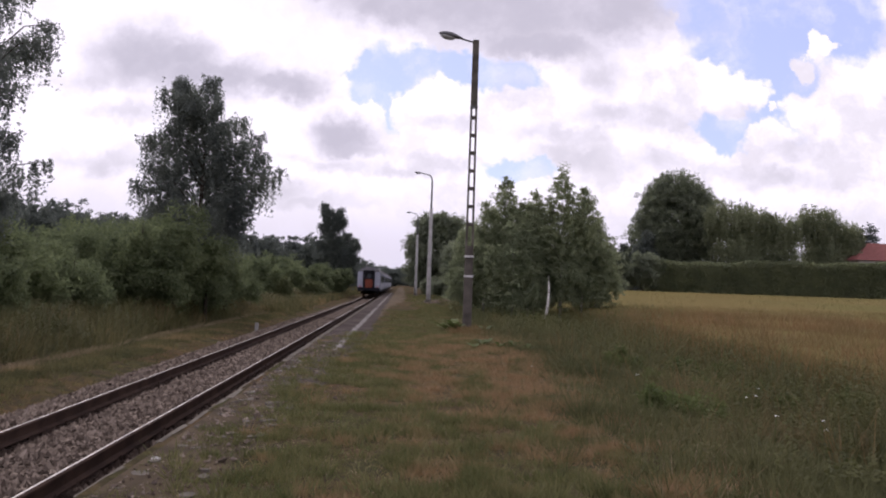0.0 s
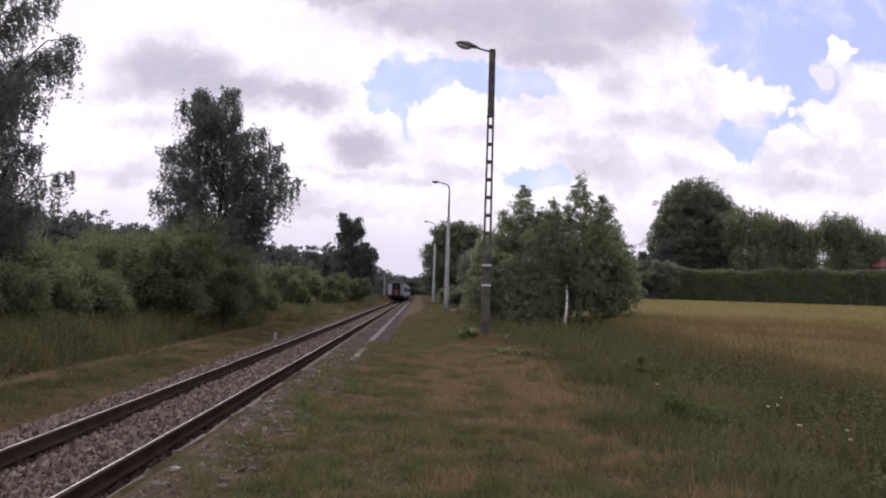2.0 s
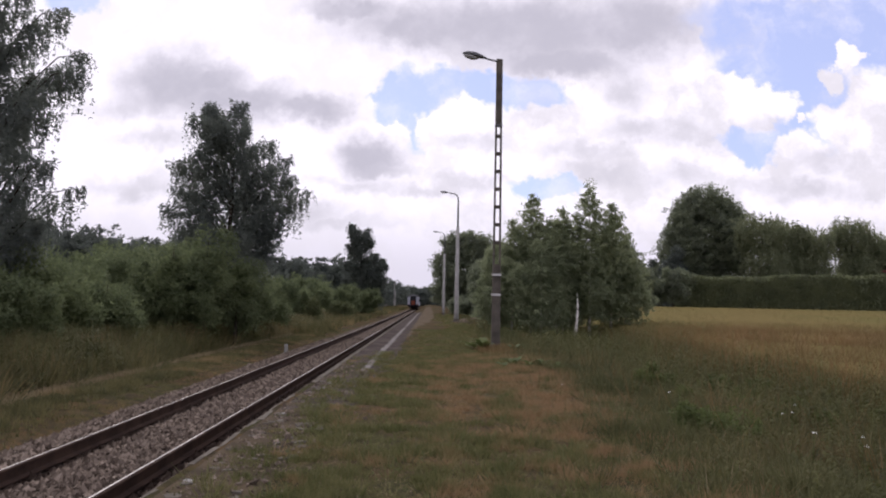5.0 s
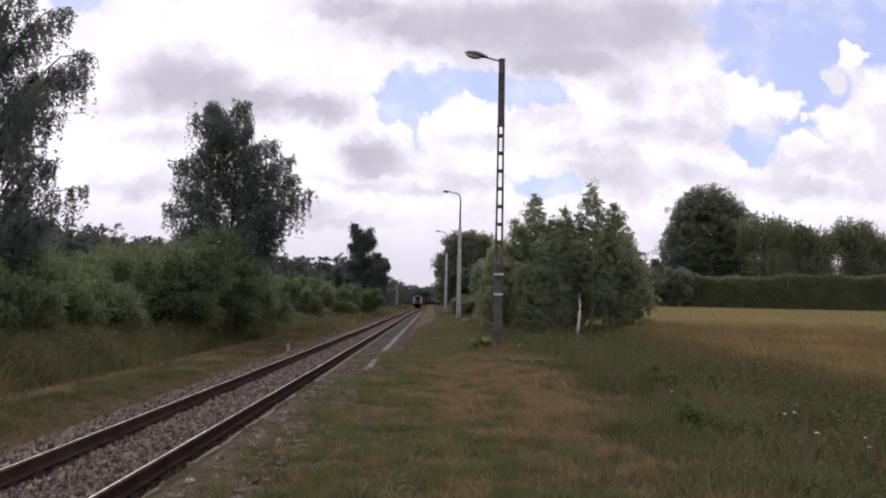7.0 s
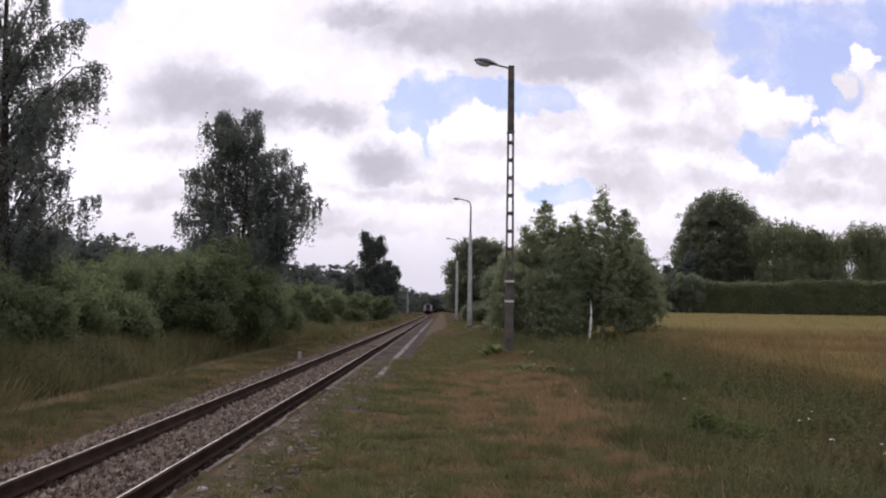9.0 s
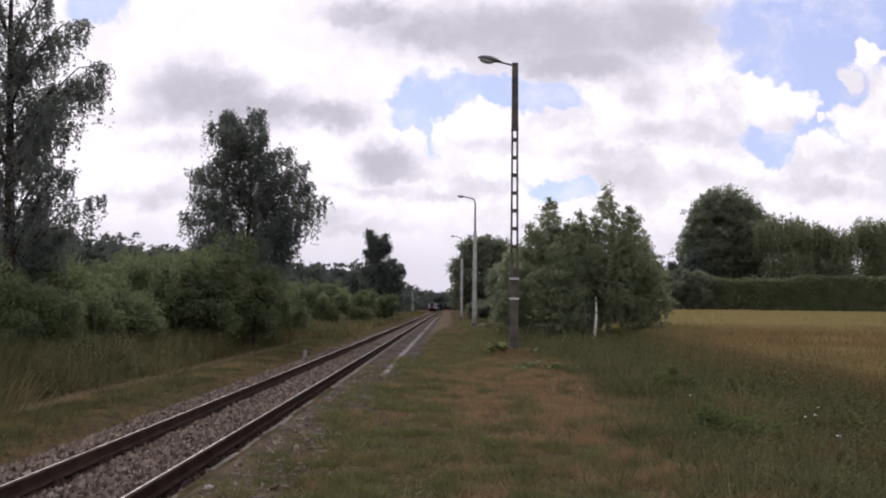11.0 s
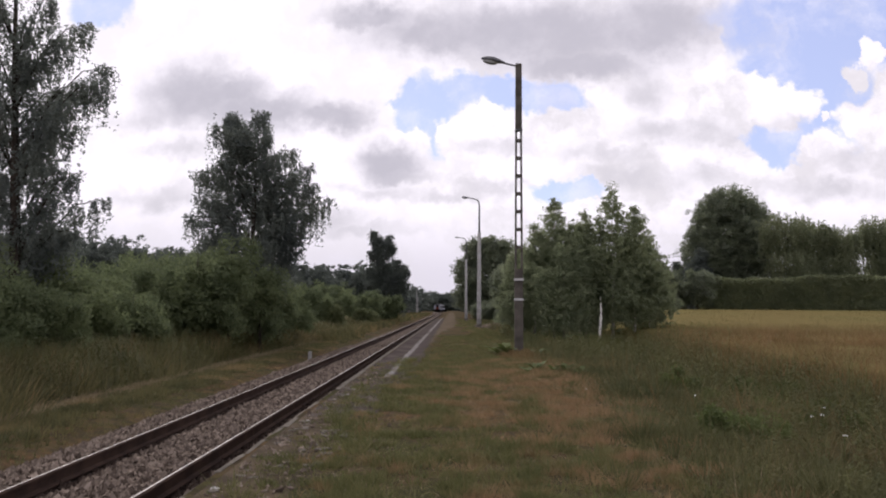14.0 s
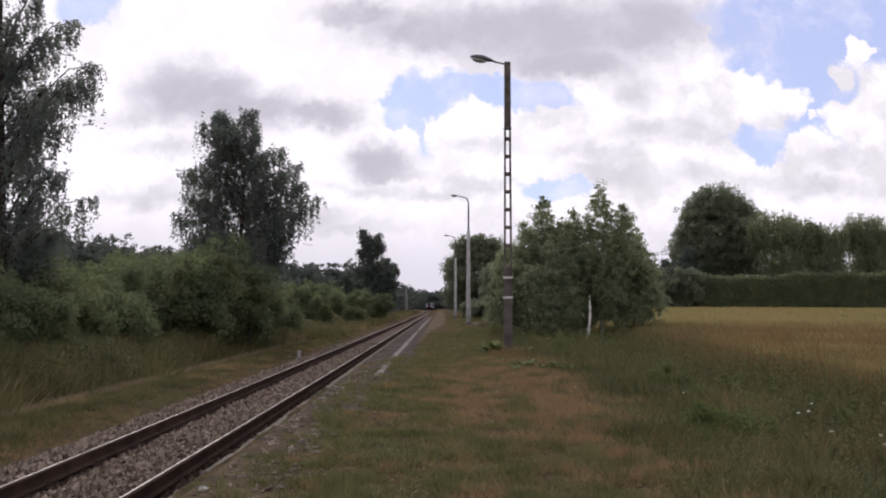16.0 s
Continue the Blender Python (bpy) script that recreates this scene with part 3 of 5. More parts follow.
def stones(name, cen, s, label):
    """Rough eight-sided stones of size s at the centres, as one object."""
    base = np.array([(1, 0, 0), (-1, 0, 0), (0, 1, 0), (0, -1, 0), (0, 0, 1), (0, 0, -1)], dtype=float)
    tri = np.array([(0, 2, 4), (2, 1, 4), (1, 3, 4), (3, 0, 4), (2, 0, 5), (1, 2, 5), (3, 1, 5), (0, 3, 5)])
    n = len(cen)
    pts = base[None] * (1 + 0.5 * rng.uniform(-1, 1, (n, 6, 1))) + rng.normal(size=(n, 6, 3)) * 0.25
    pts *= (s[:, None] * rng.uniform(0.6, 1.3, (n, 3)))[:, None, :]
    verts = (pts + cen[:, None, :]).reshape(-1, 3)
    faces = (tri[None] + (np.arange(n) * 6)[:, None, None]).reshape(-1, 3)
    me = bpy.data.meshes.new(name)
    me.from_pydata(verts, [], faces)
    me.materials.append(M_STONE)
    tagged(new(name, me), label, "gravel", kind="stuff")


def make_stones():
    """Loose stones on the near stretch of the bed, grit on the platform, rubble by the far lamp posts."""
    n = 46000
    y = np.where(rng.uniform(0, 1, n) < 0.82, 4.5 + 40 * rng.uniform(0, 1, n) ** 1.6, rng.uniform(-8, 5, n))
    x = rng.uniform(-2.05, 1.6, n)
    keep = (np.abs(np.abs(x) - 0.755) > 0.09)
    x, y = x[keep], y[keep]
    z = np.interp(x, [-2.2, -1.95, -1.7, -1.2, -0.9, -0.6, -0.4, 0, 0.4, 0.6, 0.9, 1.6], [-0.66, -0.59, -0.50, -0.485, -0.51, -0.51, -0.485, -0.475, -0.485, -0.51, -0.51, -0.50])
    s = rng.uniform(0.018, 0.050, len(x))
    stones("loose_stones", np.stack([x + TRACK_X, y, z + s * 0.4], 1), s, "loose grey-brown crushed stones of the track bed")
    n = 1400
    x, y = -2.25 + np.abs(rng.normal(size=n)) * 0.55, 4.5 + 17 * rng.uniform(0, 1, n) ** 1.3
    s = rng.uniform(0.006, 0.024, n) * np.where(rng.uniform(0, 1, n) < 0.08, 1.9, 1.0)
    stones("grit", np.stack([x, y, np.full(n, 0.012) + s * 0.3], 1), s, "grit and broken paving crumbs on bare dirt")
    n = 700
    x, y = 4.2 + rng.normal(size=n) * 0.9, 68.0 + rng.normal(size=n) * 3.0
    s = rng.uniform(0.05, 0.16, n)
    lift = 0.35 * np.exp(-((x - 4.2) / 0.9) ** 2 - ((y - 68.0) / 3.0) ** 2) * rng.uniform(0, 1, n)
    stones("rubble", np.stack([x, y, np.array([ground_z(a, b) for a, b in zip(x, y)]) + lift + s * 0.4], 1), s, "low heap of grey rubble by the lamp posts")


def make_platform():
    plat = thing("platform", pose(0, 0, 0), "low overgrown platform with a worn concrete edge and cracked asphalt", "platform", kind="structure")
    # asphalt walk, ragged along its grass side
    ys = [12 + 1.0 * i for i in range(114)]
    verts, faces = [], []
    for j, y in enumerate(ys):
        e = -1.0 + 0.35 * noise.noise((y * 0.35, 0, 5)) - 0.3 * smooth(22, 13, y)
        for i, x in enumerate((-2.27, -1.9, -1.6, e)):
            verts.append((x if i < 3 else max(e, -1.55), y, 0.012 + 0.006 * noise.noise((x, y, 1))))
        if j:
            for i in range(3):
                a = (j - 1) * 4 + i
                faces.append((a, a + 1, a + 5, a + 4))
    part("asphalt", mesh_of("asphalt", verts, faces, M_ASPHALT, flat=False), M_ASPHALT, plat, "cracked purple-grey asphalt")
    # bare dirt along the edge on the near stretch
    verts, faces = [], []
    for j in range(73):
        y = -12 + 0.5 * j
        e = -0.75 + 0.55 * noise.noise((y * 0.6, 0, 12)) + 0.25 * noise.noise((y * 2.1, 0, 12))
        for x in (-2.29, -1.9, e):
            verts.append((x, y, 0.012 + 0.012 * noise.noise((x * 2, y * 2, 4)) - (0.03 if x == e else 0)))
        if j:
            k = 3 * j
            faces += [(k - 3, k - 2, k + 1, k), (k - 2, k - 1, k + 2, k + 1)]
    part("bare_dirt", mesh_of("bare_dirt", verts, faces, M_DIRT, flat=False), M_DIRT, plat, "bare grey-brown dirt")
    # trodden path beside the asphalt, farther along
    verts, faces = [], []
    for j in range(150):
        y = 36 + 1.6 * j
        wide = smooth(36, 66, y) * (0.75 + 0.9 * smooth(50, 90, y))
        a = -1.05 + 0.25 * noise.noise((y * 0.3, 1, 8))
        b = a + max(0.05, wide + 0.55 * noise.noise((y * 0.22, 2, 8)) + 0.25 * noise.noise((y * 0.9, 5, 8)))
        verts += [(a, y, 0.018), ((a + b) / 2, y, 0.026), (b, y, 0.004)]
        if j:
            k = 3 * j
            faces += [(k - 3, k - 2, k + 1, k), (k - 2, k - 1, k + 2, k + 1)]
    part("path", mesh_of("path", verts, faces, M_PATH, flat=False), M_PATH, plat, "pale trodden dirt path")
    # edge slabs, broken on the near stretch
    r = random.Random(4)
    for i in range(140):
        y = -12.0 + i * 1.0
        old = y < 16
        w = 0.10 if not old else r.uniform(0.04, 0.10)
        bm = boxes((-2.41, -2.41 + w, y + 0.012, y + (0.99 if not old else r.uniform(0.9, 0.99)), -0.16, (0.02 if not old else 0.0) + r.uniform(-0.016, 0.008)), bevel=0.012)
        for q in bm.verts:
            q.co.x += r.uniform(-0.012, 0.012) * (2.6 if old else 1)
            q.co.z += r.uniform(-0.006, 0.006)
        part("edge_slab", bm, M_CONCRETE, plat)
    part("retaining_wall", boxes((-2.40, -2.25, -20, 129, -0.8, -0.165)), M_CONCRETE, plat, "stained concrete retaining wall")
    # worn white line, in strokes with gaps
    verts, faces = [], []
    y = 17.0
    while y < 124:
        l = r.uniform(0.5, 2.0)
        if r.random() < (0.95 if y > 20 else 0.7):
            n = len(verts)
            steps = max(2, int(l / 0.2))
            for s in range(steps + 1):
                yy = y + l * s / steps
                c = -1.55 + 0.03 * noise.noise((yy, 3, 0))
                verts += [(c - 0.04 - r.uniform(0, 0.09), yy, 0.0235), (c + 0.04 + r.uniform(0, 0.09), yy, 0.0235)]
                if s:
                    k = n + 2 * s
                    faces.append((k - 2, k - 1, k + 1, k))
        y += l + r.choice((0.0, 0.0, 0.06, 0.15))
    part("white_line", mesh_of("white_line", verts, faces, M_PAINT), M_PAINT, plat, "worn white warning line")
    # broken paving that shows through the grass near by
    for i in range(130):
        y = r.uniform(5.2, 17)
        x = -1.58 + r.gauss(0, 0.12) if i % 2 else -2.2 + abs(r.gauss(0, 0.10))
        s, l = r.uniform(0.025, 0.07), r.uniform(0.03, 0.10)
        bm = bmesh.new()
        ring = [bm.verts.new((s * math.cos(a) * r.uniform(0.7, 1.2), l * math.sin(a) * r.uniform(0.7, 1.2), 0)) for a in (2 * math.pi * q / 7 for q in range(7))]
        f = bm.faces.new(ring)
        up = bmesh.ops.extrude_face_region(bm, geom=[f])["geom"]
        for q in up:
            if isinstance(q, bmesh.types.BMVert):
                q.co.z += 0.035
        bmesh.ops.recalc_face_normals(bm, faces=bm.faces)
        o = part("paving_piece", bm, M_SPUN if i % 16 == 0 else M_CONCRETE, plat)
        o.matrix_basis = pose(x, y, r.uniform(-0.026, -0.008), r.uniform(-6, 6), r.uniform(-4, 4), r.uniform(0, 360))


def make_field():
    xs = list(np.arange(10.0, 40, 1.0)) + list(np.arange(40, 200, 5.0)) + [260, 400]
    ys = list(np.arange(3.0, 60, 1.0)) + list(np.arange(60, 126, 3.0))
    verts, faces = [], []
    n = len(xs)
    for y in ys:
        for i, x in enumerate(xs):
            x2 = x + (0.5 * noise.noise((0, y * 0.3, 7)) if i < 3 else 0)
            edge = i == 0 or y == ys[0]
            verts.append((x2, y, ground_z(x2, y) + (0.0 if edge else 0.68 + 0.07 * noise.noise((x * 0.6, y * 0.6, 2)))))
    for j in range(len(ys) - 1):
        for i in range(n - 1):
            faces.append((j * n + i, j * n + i + 1, (j + 1) * n + i + 1, (j + 1) * n + i))
    tagged(new("grain_field", mesh_of("grain_field", verts, faces, M_FIELD, flat=False)), "golden ripening grain field behind the grassy verge", "field", kind="stuff")


make_ground()
make_track()
make_stones()
make_platform()
make_field()


# ------------------------------------------------------------------ lamp posts
def make_lattice_post():
    x, y, high = 2.48, 28.57, 10.95
    post = thing("lamp_post", pose(x, y, ground_z(x, y)), "tall dark concrete ladder-type lamp post standing in dry grass", "lamp post")
    w0, w1 = 0.162, 0.112

    def half(z):
        return w0 + (w1 - w0) * z / high
    # two flanges with rungs between; a solid head and foot
    for s in (-1, 1):
        bm = bmesh.new()
        ring = []
        for z in (-0.6, high):
            h = half(z)
            a, b = (s * h, s * (h - 0.062))
            ring.append([bm.verts.new(q) for q in ((a, -0.10, z), (b, -0.10, z), (b, 0.10, z), (a, 0.10, z))])
        for i in range(4):
            bm.faces.new((ring[0][i], ring[0][(i + 1) % 4], ring[1][(i + 1) % 4], ring[1][i]))
        bm.faces.new(ring[0])
        bm.faces.new(ring[1])
        bmesh.ops.recalc_face_normals(bm, faces=bm.faces)
        part("flange", bm, M_POLE, post)
    z = 3.9
    while z < 8.3:
        h = half(z) - 0.06
        part("rung", boxes((-h, h, -0.07, 0.07, z, z + 0.13), bevel=0.015), M_POLE, post)
        z += 0.672
    h = half(9.6) - 0.04
    part("head", boxes((-h, h, -0.085, 0.085, 8.42, high)), M_POLE, post)
    h = half(2) - 0.05
    part("foot", boxes((-h, h, -0.085, 0.085, -0.6, 3.15)), M_POLE, post)
    for z in (1.98, 2.72):
        h = half(z) + 0.02
        part("band", boxes((-h, h, -0.12, 0.12, z, z + 0.085), bevel=0.01), M_BAND, post, "pale metal band")
    part("clamp", boxes((-0.14, 0.14, -0.12, 0.12, 8.36, 8.43), bevel=0.01), M_STEEL, post)
    bm = bmesh.new()
    tube(bm, [(0.05, 0, high - 0.1), (-0.1, 0, high - 0.07), (-0.45, 0, high + 0.01), (-0.62, 0, high + 0.06)], [0.035] * 4, 8)
    part("arm", bm, M_STEEL, post)
    lamp_head(post, (-0.95, 0, high + 0.12), 0.98, 0.15, 11)


def lamp_head(parent, at, length, r, tilt):
    """A long street-lamp housing with a bowl beneath."""
    bm = bmesh.new()
    bmesh.ops.create_uvsphere(bm, u_segments=16, v_segments=10, radius=1)
    for v in bm.verts:
        k = 1.0 - 0.45 * max(0, v.co.x)
        v.co = Vector((v.co.x * length / 2, v.co.y * r * 1.25 * k, (v.co.z if v.co.z > 0 else v.co.z * 0.35) * r * k))
    o = part("lamp_housing", bm, M_STEEL, parent, "grey lamp housing", True)
    o.matrix_basis = pose(*at, 0, tilt, 0)
    bm = bmesh.new()
    bmesh.ops.create_uvsphere(bm, u_segments=14, v_segments=8, radius=1)
    for v in bm.verts:
        v.co = Vector((-length * 0.12 + v.co.x * length * 0.32, v.co.y * r * 0.95, -0.02 + min(v.co.z, 0.1) * r * 0.95))
    part("lamp_bowl", bm, M_LENS, o, "milky lamp bowl", True)


def make_round_post(x, y, high):
    post = thing("lamp_post", pose(x, y, ground_z(x, y)), "pale round concrete lamp post with a curved steel arm", "lamp post", "lamp posts along the platform")
    bm = bmesh.new()
    tube(bm, [(0, 0, -0.5), (0, 0, 0.9), (0, 0, 8.1)], [0.20, 0.19, 0.135], 14)
    part("shaft", bm, M_SPUN, post, smooth_faces=True)
    bm = bmesh.new()
    tube(bm, [(0, 0, 0.0), (0, 0, 0.35)], [0.26, 0.22], 14)
    part("plinth", bm, M_CONCRETE, post)
    bm = bmesh.new()
    pts = [(0, 0, 8.0), (0, 0, high - 0.55), (-0.05, 0, high - 0.25), (-0.2, 0, high - 0.06), (-0.5, 0, high + 0.03), (-0.85, 0, high + 0.08)]
    tube(bm, pts, [0.085, 0.065, 0.055, 0.05, 0.045, 0.04], 10)
    part("arm", bm, M_STEEL, post, "grey curved steel arm", True)
    lamp_head(post, (-1.15, 0, high + 0.12), 0.8, 0.10, 6)


make_lattice_post()
make_round_post(2.29, 64.9, 10.95)
make_round_post(1.87, 101.4, 10.9)


# ------------------------------------------------------------------ trees and bushes
# weeping birch over the bushes
make_weeping("birch_tree", -11.0, 42.0, [(0, 0, 0), (0.1, 0, 3), (0, 0, 6.5), (0.1, 0, 9.5), (-0.5, 0, 12.4)],
             [(-1.9, 13.1), (-2.0, 13.5), (-2.1, 12.4), (0.3, 13.5), (0.2, 13.0), (-0.5, 12.2), (-0.9, 12.8), (-1.3, 12.1), (0.9, 11.9), (2.1, 11.4), (1.5, 10.8), (3.0, 10.3), (-1.9, 11.2), (-3.6, 10.1), (-2.9, 10.3), (-1.9, 10.6), (4.0, 8.7), (3.4, 9.2), (2.5, 9.7),
              (-3.3, 8.7), (-2.6, 8.6), (0.2, 10.8), (1.0, 9.4), (-1.0, 9.6), (-0.2, 8.3), (1.8, 8.2), (-2.0, 7.6), (2.6, 7.7), (0.8, 6.9), (-1.0, 6.6), (-2.6, 6.4),
              (-3.2, 7.4), (-3.0, 6.2), (-2.2, 5.6), (2.9, 6.8), (2.5, 6.2), (1.4, 6.0), (0.0, 5.8), (-1.2, 5.2), (2.2, 5.4), (3.7, 8.0), (0.6, 8.8)],
             M_LEAF_BIRCH, "tall weeping birch with drooping dark green twigs", 0.20, 2.3, 104, 25, 0.067, 0.38, 2.2, 5)
# tall tree beside the track bank
make_weeping("birch_tree", -15.6, 27.0, [(0, 0, 0), (0.1, 0, 4), (-0.1, 0, 8), (-0.3, 0, 12), (-0.4, 0, 15.4)],
             [(2.3, 12.7), (2.8, 11.4), (3.0, 10.5), (1.5, 13.5), (0.5, 15.0), (-0.8, 15.8), (-2.0, 14.5), (1.8, 12.0), (2.2, 9.6), (1.7, 8.6), (2.5, 7.1), (2.7, 6.4), (1.5, 7.3), (0.8, 10.5), (-1.0, 12.0), (-2.6, 11.0),
              (-3.0, 8.5), (-1.5, 9.0), (0.3, 8.0), (-0.6, 6.2), (1.2, 5.4), (2.0, 5.2), (-2.0, 6.0), (0.6, 12.5), (-0.6, 10.2), (0.0, 5.0), (-1.0, 13.6), (-1.4, 7.4), (-2.4, 9.8), (-0.4, 8.8), (0.9, 6.2), (0.4, 11.4), (-2.2, 12.6), (1.6, 9.2), (1.9, 10.6)],
             M_LEAF_BIRCH, "tall leafy birch with airy hanging twigs", 0.24, 1.7, 84, 24, 0.057, 0.32, 2.2, 6)

BUSHES = [(-16.5, 25.5, 3.2, 4.8), (-14.2, 25.0, 2.2, 3.4), (-12.6, 30.0, 1.9, 3.0), (-14.6, 29.0, 2.2, 4.6), (-15.5, 33.0, 3.0, 4.3), (-11.6, 34.5, 2.3, 5.2), (-10.5, 36.0, 1.9, 6.2), (-12.8, 37.0, 2.2, 5.4),
          (-9.5, 38.0, 1.7, 4.9), (-9.7, 43.0, 1.7, 4.6), (-10.6, 48.0, 1.8, 4.0), (-13.6, 52.0, 2.6, 4.4), (-15.5, 62.0, 3.0, 4.8), (-13.6, 74.0, 3.0, 5.0), (-12.6, 86.0, 2.8, 5.2), (-10.8, 97.0, 2.4, 4.6),
          (-17.5, 42.0, 3.4, 5.2), (-20.0, 30.0, 3.0, 6.0), (-8.6, 106.0, 2.2, 4.4), (-14.5, 43.0, 2.8, 5.0)]
PALE_BUSHES = [(-12.4, 54.0, 1.2, 2.2), (-12.0, 60.0, 1.3, 2.4), (-11.4, 73.0, 1.4, 2.5), (-10.0, 90.0, 1.5, 2.6)]


def make_bush(x, y, r, high, seed, leaf=M_LEAF_BUSH, label="dense dark green shrub on the grassy bank", size=0.0, group="shrubs on the bank"):
    q = random.Random(seed)
    bl = [(0, 0, high * 0.50, r * 0.72, r * 0.7, high * 0.36)]
    for i in range(11):
        a = q.uniform(0, 6.28)
        d = r * q.uniform(0.25, 0.85)
        s = q.uniform(0.20, 0.38) * r
        tall = s * q.uniform(0.9, 2.0)
        z = max(tall * 0.9, q.uniform(0.28, 0.98) * high * (1.0 - 0.35 * d / r) - tall * 0.4)
        bl.append((d * math.cos(a), d * math.sin(a), z, s, s, tall))
    tree = make_tree("shrub", x, y, [(0, 0, 0), (0.05, 0, high * 0.4), (0.1, 0.05, high * 0.8)], bl, leaf, int(380 * r), 14, size or 0.062 + 0.0008 * y, 0.20 + 0.001 * y if not size else 0.07, label, "shrub", r0=0.09 if not size else 0.01, group=group, shell=0.3)
    return tree


for i, (x, y, r, h) in enumerate(BUSHES):
    make_bush(x, y, r, h * 1.06, 20 + i)
for i, (x, y, r, h) in enumerate(PALE_BUSHES):
    make_bush(x, y, r, h, 50 + i, M_LEAF_PALE, "low pale green shrub in the dry grass")

# dark tree farther along the line
make_weeping("birch_tree", -9.9, 112.0, [(0, 0, 0), (0, 0, 5), (-0.2, 0, 10), (-0.6, 0, 13)],
             [(-1.8, 14.0), (-1.5, 13.0), (-1.2, 12.0), (0.7, 13.3), (0.4, 12.4), (1.4, 11.8), (-2.1, 11.0), (-0.5, 10.5), (2.0, 9.8), (3.1, 9.0), (3.5, 8.2), (2.8, 8.0), (0.5, 9.0), (-2.4, 8.5), (-1.0, 8.0), (1.5, 7.5),
              (-2.6, 6.0), (3.3, 6.5), (2.5, 5.5), (0.0, 6.5), (-1.5, 5.0), (1.2, 4.8), (-2.6, 3.8), (3.2, 4.2)],
             M_LEAF_FAR, "dark upright birch beside the line", 0.25, 2.6, 110, 16, 0.13, 0.52, 2.2, 7)

# young birches in a thicket behind the post
YOUNG = [(4.9, 45.5, 7.0, 1.4), (6.2, 46.5, 9.1, 1.5), (7.4, 44.8, 7.2, 1.6), (9.3, 44.6, 9.4, 1.6), (10.7, 45.2, 8.0, 1.5), (8.2, 47.5, 7.2, 1.8), (11.9, 46.5, 6.2, 1.5), (6.3, 43.6, 5.4, 1.6), (7.9, 45.6, 8.0, 1.6), (4.1, 47.0, 5.6, 1.4)]
for i, (x, y, h, r) in enumerate(YOUNG):
    q = random.Random(70 + i)
    r *= 1.15
    bl = [(0, 0, h * 0.32, r * 1.15, r * 1.1, h * 0.28), (0.1, 0, h * 0.55, r * 0.95, r * 0.9, h * 0.22), (0, 0, h * 0.74, r * 0.75, r * 0.75, h * 0.17), (q.uniform(-0.2, 0.2), 0, h * 0.88, r * 0.42, r * 0.42, h * 0.10), (q.uniform(-0.1, 0.1), 0, h * 0.97, r * 0.2, r * 0.2, h * 0.06)]
    for _ in range(5):
        a = q.uniform(0, 6.28)
        bl.append((r * 0.7 * math.cos(a), r * 0.7 * math.sin(a), h * q.uniform(0.3, 0.75), r * 0.4, r * 0.4, r * 0.6))
    make_tree("young_birch", x, y, [(0, 0, 0), (0.05, 0, h * 0.4), (0, 0, h * 0.98)], bl, M_LEAF_YOUNG, 1150, 16, 0.078, 0.20,
              "slender young birch in a green thicket", "tree", M_BIRCH, 0.07, 0.3 if i in (1, 3) else 0.0, "young birches in the thicket", 0.25, True)
lean = thing("leaning_birch", pose(7.98, 42.3, ground_z(7.98, 42.3) - 0.1), "leaning white birch stem at the edge of the thicket", "tree")
bm = bmesh.new()
tube(bm, [(0, 0, 0), (0.10, 0, 0.9), (0.20, 0.1, 1.7), (0.27, 0.35, 2.1), (0.5, 1.7, 3.0)], [0.09, 0.08, 0.07, 0.06, 0.04], 10)
part("trunk", bm, M_BIRCH, lean, smooth_faces=True)

# trees round the far end of the platform
bl = [(0, 0, 6.8, 5.6, 4.5, 5.6), (0.2, 0, 11.0, 4.6, 4.0, 3.6), (-2.0, 0, 11.6, 2.2, 2.2, 2.0), (2.4, 0, 11.4, 2.2, 2.2, 2.0), (-3.6, 0, 8.6, 2.4, 2.2, 2.7), (3.6, 0, 8.6, 2.6, 2.5, 2.8), (-3.5, 0, 4.0, 2.5, 2.5, 2.8), (3.5, 0, 3.8, 3, 3, 3)]
make_tree("broadleaf_tree", 5.9, 126.0, [(0, 0, 0), (0, 0, 5), (0.3, 0, 10), (0.3, 0, 13)], bl, M_LEAF_LIME, 3000, 14, 0.21, 0.45, "round dark broadleaf tree behind the lamp posts", r0=0.35)
bl = [(0, 0, 4.5, 3.5, 3.5, 4.2), (1.5, 0, 6.5, 2.2, 2.2, 2.6), (-1.5, 0, 5.5, 2, 2, 2.4)]
for x, y in ((5.2, 150.0), (7.8, 92.0), (9.5, 78.0), (6.4, 175.0), (9.5, 205.0)):
    make_tree("broadleaf_tree", x, y, [(0, 0, 0), (0, 0, 4), (0.2, 0, 8)], bl, M_LEAF_LIME, 600, 12, 0.2, 0.4, "dark green broadleaf tree beside the line", r0=0.2, group="trees beside the line")

for i, (x, y, r, h) in enumerate(((5.6, 95.0, 2.0, 3.2), (4.8, 118.0, 2.0, 3.2), (7.4, 84.0, 2.4, 3.8), (9.6, 64.0, 2.4, 4.2), (6.4, 106.0, 2.2, 3.6), (12.6, 58.0, 2.4, 4.6), (10.5, 74.0, 2.6, 4.4))):
    make_bush(x, y, r, h, 130 + i, M_LEAF_LIME, "dark undergrowth below the trees beside the platform", 0.0, "undergrowth")

for i, (x, y, r, h) in enumerate(((34.5, 108.5, 2.8, 7.4), (31.0, 110.0, 3.0, 8.0), (27.5, 109.0, 2.8, 6.4), (24.0, 108.0, 2.8, 5.6), (36.6, 111.0, 2.4, 7.6))):
    make_bush(x, y, r, h, 150 + i, M_LEAF_LIME, "dark green shrub at the end of the hedge", 0.0, "shrubs by the hedge")

